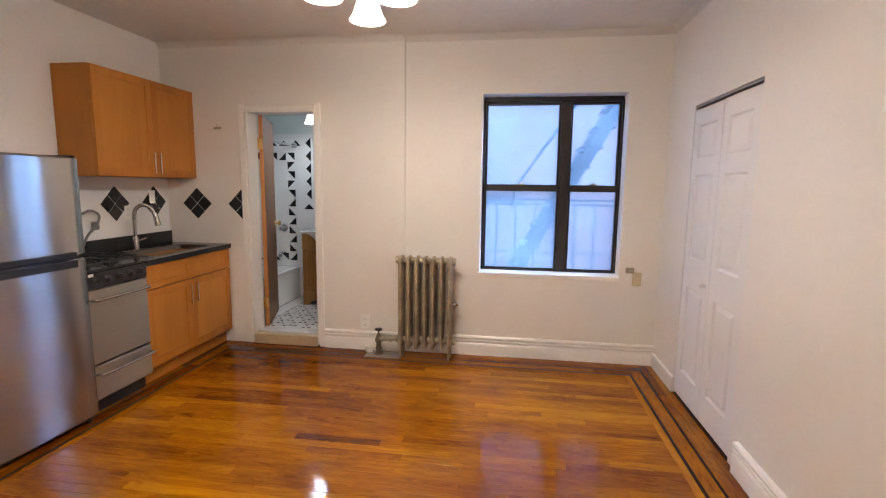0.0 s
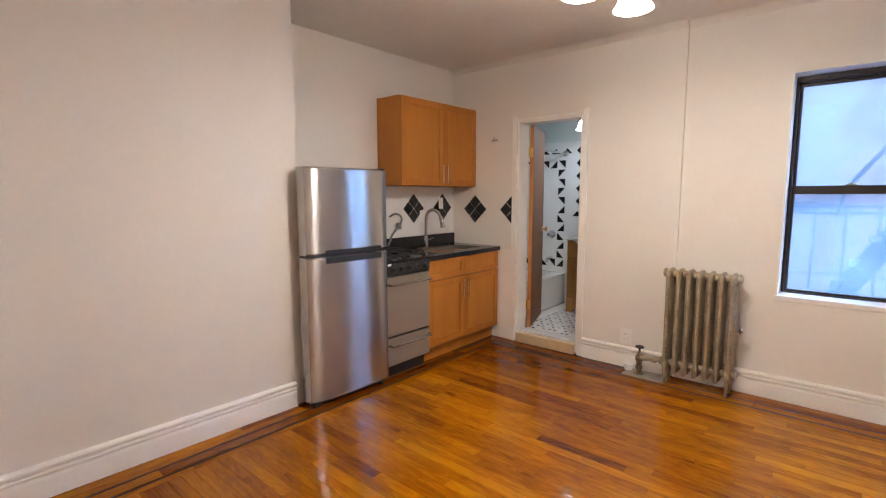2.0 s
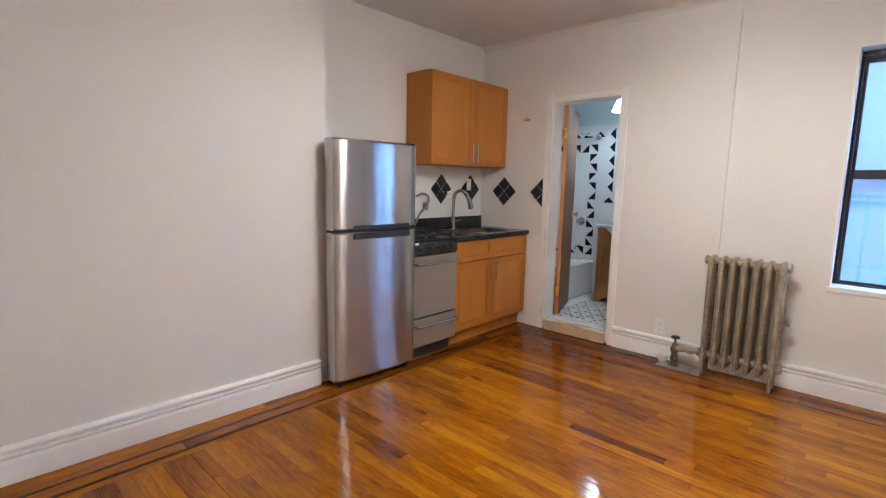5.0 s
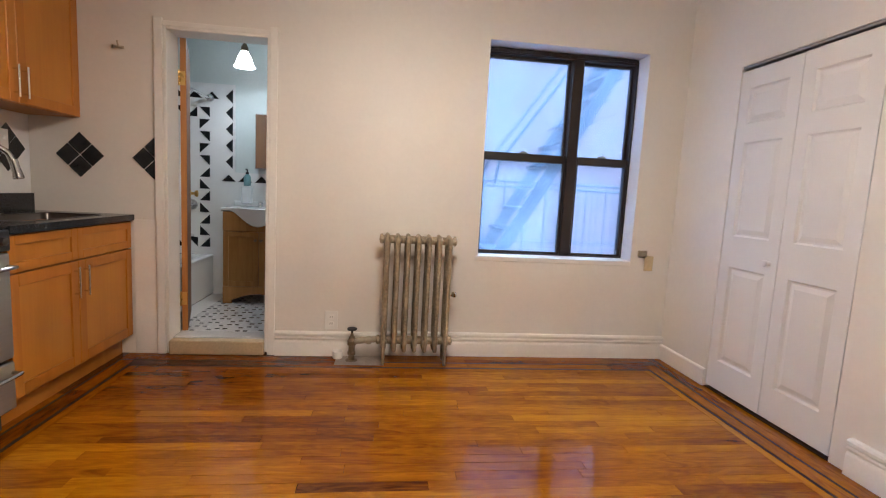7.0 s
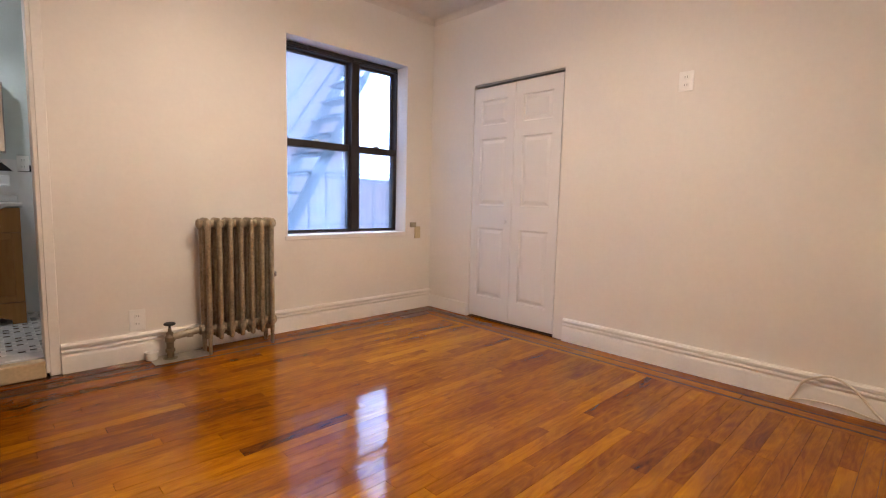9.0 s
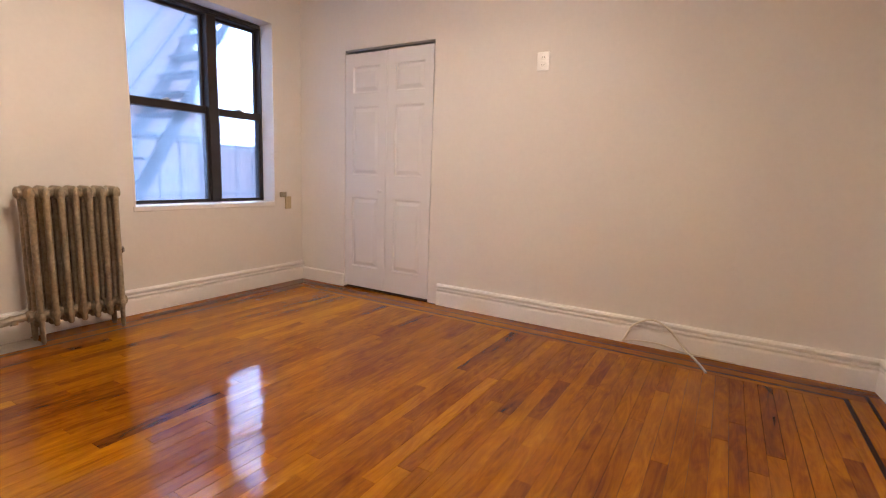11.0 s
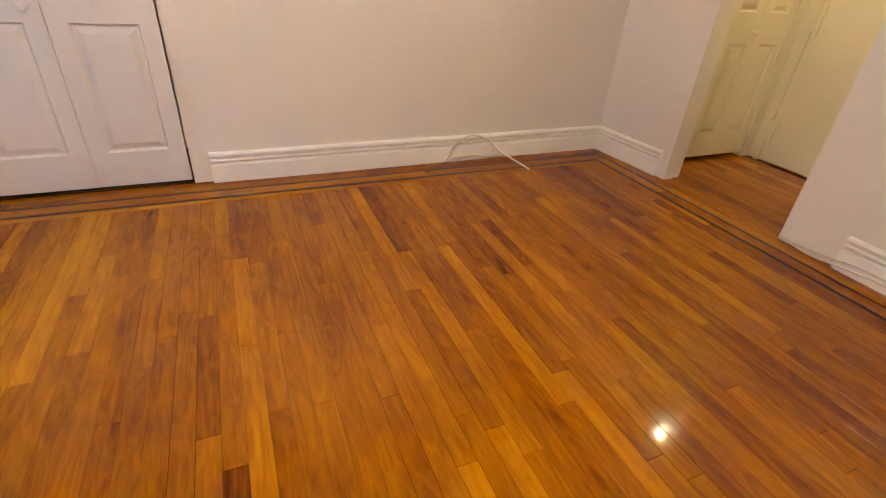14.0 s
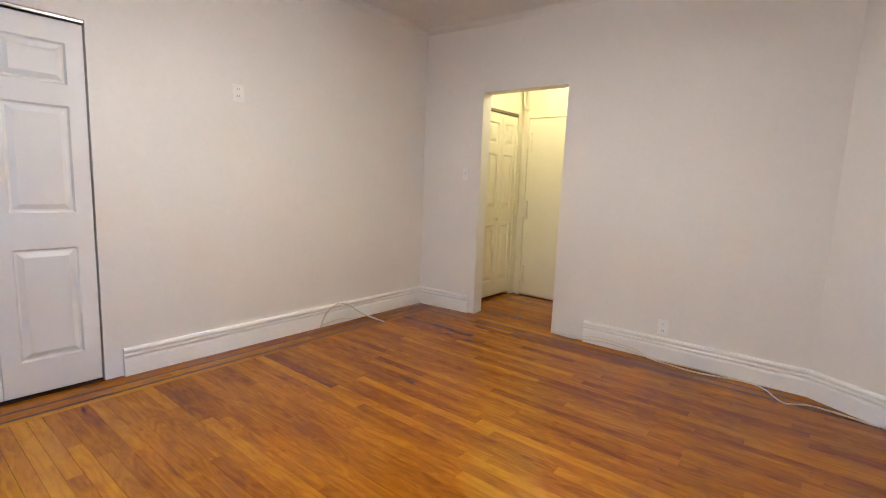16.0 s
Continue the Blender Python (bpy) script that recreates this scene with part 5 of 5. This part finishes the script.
for dx in (-0.06, 0.06):
    _bm = bmesh.new()
    lathe(_bm, (-1.295 + dx, 5.83, VZ + 0.037), (0, 0, 1), [(0, 0.024), (0.012, 0.022), (0.02, 0.014), (0.03, 0.024), (0.045, 0.02), (0.05, 0.004)], 14)
    part("handle", _bm, CHROME, _t)
_bm = bmesh.new()
sweep(_bm, [(-1.295, 5.83, VZ + 0.037), (-1.295, 5.83, VZ + 0.08), (-1.295, 5.80, VZ + 0.10), (-1.295, 5.74, VZ + 0.085)], 0.013, 10, 5)
part("spout", _bm, CHROME, _t)
_t = thing("soap_bottle", (-1.49, 5.80, VZ), "teal liquid soap bottle with pump", "soap bottle")
_z = 1.13
_bm = boxes((-1.535, -1.445, 5.845, 5.905, _z - 0.17, _z - 0.002), bevel=0.012)
solid("soap_shelf", _bm, PORCELAIN, "white ceramic holder on the wall by the basin", "soap holder")
_bm = bmesh.new()
lathe(_bm, (-1.487, 5.875, _z - 0.003), (0, 0, 1), [(0, 0.028), (0.006, 0.031), (0.085, 0.031), (0.10, 0.018), (0.11, 0.012)], 18)
part("bottle", _bm, SOAPBLUE, _t)
_bm = bmesh.new()
lathe(_bm, (-1.487, 5.875, _z + 0.105), (0, 0, 1), [(0, 0.014), (0.016, 0.014), (0.018, 0.005), (0.04, 0.005)], 12)
box(_bm, -1.492, -1.482, 5.835, 5.882, _z + 0.142, _z + 0.152, bevel=0.003)
part("pump", _bm, BLACKPLASTIC, _t)
_bm = boxes((-1.125, -1.035, 5.83, 5.911, 1.045, 1.13), (-1.11, -1.05, 5.80, 5.83, 1.05, 1.065), bevel=0.008)
solid("toothbrush_holder", _bm, PORCELAIN, "white ceramic wall holder beside the basin", "holder")
_t = thing("medicine_cabinet", (-1.23, 5.87, 1.53), "mirrored medicine cabinet with steel edges", "mirror cabinet")
part("box", boxes((-1.40, -1.045, 5.80, BBY - 0.001, 1.285, 1.775), bevel=0.003), ALUM, _t)
part("mirror", boxes((-1.392, -1.053, 5.794, 5.7995, 1.293, 1.767)), MIRROR, _t, "mirror glass door", soft=0)
wall_plate("wall_outlet", (-0.955, BBY - 0.008, 1.22), (0, -1, 0), "white outlet on the bathroom tiles", "outlet")

# bathroom floor: small white tiles with black dots
_t = thing("bathroom_floor", (-1.5, 5.3, 0), "white mosaic floor with black dot tiles", "floor", kind="structure")
part("slab", boxes((BBX0, BBX1, BY + 0.02, BBY, 0.0, BF - 0.003)), GROUT, _t, soft=0)
s = 0.052
verts, faces = [], []
vb, fb = [], []
random.seed(7)
ix = 0
x = -1.66
while x < -0.72:
    y = BY + 0.026
    iy = 0
    while y < BBY - 0.02:
        g = 0.0012
        if (2 * ix + 3 * iy) % 7 == 0 or (2 * ix + 3 * iy) % 14 == 5:
            n0 = len(vb)
            vb += [(x + g, y + g, BF - 0.001), (x + s * 0.62, y + g, BF - 0.001), (x + s * 0.62, y + s * 0.42, BF - 0.001), (x + g, y + s * 0.42, BF - 0.001)]
            fb.append((n0, n0 + 1, n0 + 2, n0 + 3))
        else:
            n0 = len(verts)
            verts += [(x + g, y + g, BF - 0.001), (x + s - g, y + g, BF - 0.001), (x + s - g, y + s * 0.5 - g, BF - 0.001), (x + g, y + s * 0.5 - g, BF - 0.001)]
            fb_ = (n0, n0 + 1, n0 + 2, n0 + 3)
            faces.append(fb_)
        y += s * 0.5
        iy += 1
    x += s
    ix += 1
for nm, vv, ff, mm in (("white_mosaic", verts, faces, WHITETILE), ("black_mosaic", vb, fb, BLACKTILE)):
    me = bpy.data.meshes.new(nm)
    me.from_pydata(vv, [], ff)
    me.materials.append(mm)
    ob = new(nm, me)
    ob.parent = _t
    ob.matrix_parent_inverse = Matrix.Translation(_t.location).inverted()
    tagged(ob, kind="stuff")

# ---- wooden floor ----
FLOOR = thing("floor", (0, 2.4, 0), "glossy amber oak strip floor with dark inlaid border", "floor", kind="structure")
part("subfloor", boxes((NX, XR + 0.62, HY, BY, -0.05, -0.012)), SUBFLOOR, FLOOR, soft=0)


def board(x0, x1, y0, y1, material, name="plank", lift=0.0):
    g = random.choice((0.0002, 0.0003, 0.0005, 0.0009))
    b = 0.0003
    x0, x1, y0, y1 = x0 + g, x1 - g, y0 + g, y1 - g
    v = [(x0, y0, -0.012), (x1, y0, -0.012), (x1, y1, -0.012), (x0, y1, -0.012)]
    k = random.uniform(-0.00025, 0.00025) if lift else 0.0
    v += [(x0, y0, -b + lift - k), (x1, y0, -b + lift - k), (x1, y1, -b + lift + k), (x0, y1, -b + lift + k)]
    v += [(x0 + b, y0 + b, lift - k), (x1 - b, y0 + b, lift - k), (x1 - b, y1 - b, lift + k), (x0 + b, y1 - b, lift + k)]
    f = [(0, 1, 5, 4), (1, 2, 6, 5), (2, 3, 7, 6), (3, 0, 4, 7), (4, 5, 9, 8), (5, 6, 10, 9), (6, 7, 11, 10), (7, 4, 8, 11), (8, 9, 10, 11)]
    me = bpy.data.meshes.new(name)
    me.from_pydata(v, [], f)
    me.materials.append(material)
    ob = new(name, me)
    ob.parent = FLOOR
    ob.matrix_parent_inverse = Matrix.Translation(FLOOR.location).inverted()
    return ob


random.seed(11)


def rows_x(x0, x1, y0, y1, w, lo=0.35, hi=1.35, lift=True):
    n = max(1, round((y1 - y0) / w))
    w = (y1 - y0) / n
    for j in range(n):
        x = x0
        first = True
        while x < x1 - 1e-6:
            d = random.uniform(lo, hi) * (random.uniform(0.3, 1) if first else 1)
            first = False
            e = x1 if x + d > x1 - 0.25 else x + d
            board(x, e, y0 + j * w, y0 + (j + 1) * w, PLANK, lift=random.uniform(-0.00012, 0.00012) if lift else 0)
            x = e


def rows_y(x0, x1, y0, y1, w, lo=0.9, hi=2.0):
    n = max(1, round((x1 - x0) / w))
    w = (x1 - x0) / n
    for j in range(n):
        y = y0
        while y < y1 - 1e-6:
            d = random.uniform(lo, hi)
            e = y1 if y + d > y1 - 0.4 else y + d
            board(x0 + j * w, x0 + (j + 1) * w, y, e, PLANK_Y)
            y = e


# border from the wall inwards: board, dark strip, board, dark strip, narrow board
OFF = [0.0, 0.122, 0.138, 0.216, 0.236, 0.280]
bx0, bx1, by0, by1 = XL, XR, YR, YB
for k, (a, b) in enumerate(zip(OFF, OFF[1:])):
    dark = k in (1, 3)
    for side in ("w", "e", "s", "n"):
        if side == "w":
            r = (bx0 + (a or -0.036), bx0 + b, by0 + a, by1 - a)
        elif side == "e":
            r = (bx1 - b, bx1 - a, by0 + a, by1 - a)
        elif side == "s":
            r = (bx0 + b, bx1 - b, by0 + a, by0 + b)
        else:
            r = (bx0 + b, bx1 - b, by1 - b, by1 - a)
        if side in "we":
            if dark:
                board(*r, INLAY, "inlay_strip")
            else:
                rows_y(*r, 0.062)
        else:
            if dark:
                board(*r, INLAY, "inlay_strip")
            else:
                rows_x(*r, 0.062, 0.8, 1.8, False)
d = OFF[-1]
rows_x(bx0 + d, bx1 - d, by0 + d, by1 - d, 0.0625)
# hall, doorways, window bay and niche
rows_x(-0.5, HX + 0.3, HY, YR, 0.07, 0.7, 1.6)
rows_x(NX, XL, NY, YB, 0.4, 0.4, 0.5)
rows_x(XR, XR + 0.6, CY0 - 0.14, CY1 + 0.14, 0.2, 0.6, 0.7)
rows_x(STEP, XR, YB, YB2, 0.04, 0.9, 1.8, False)
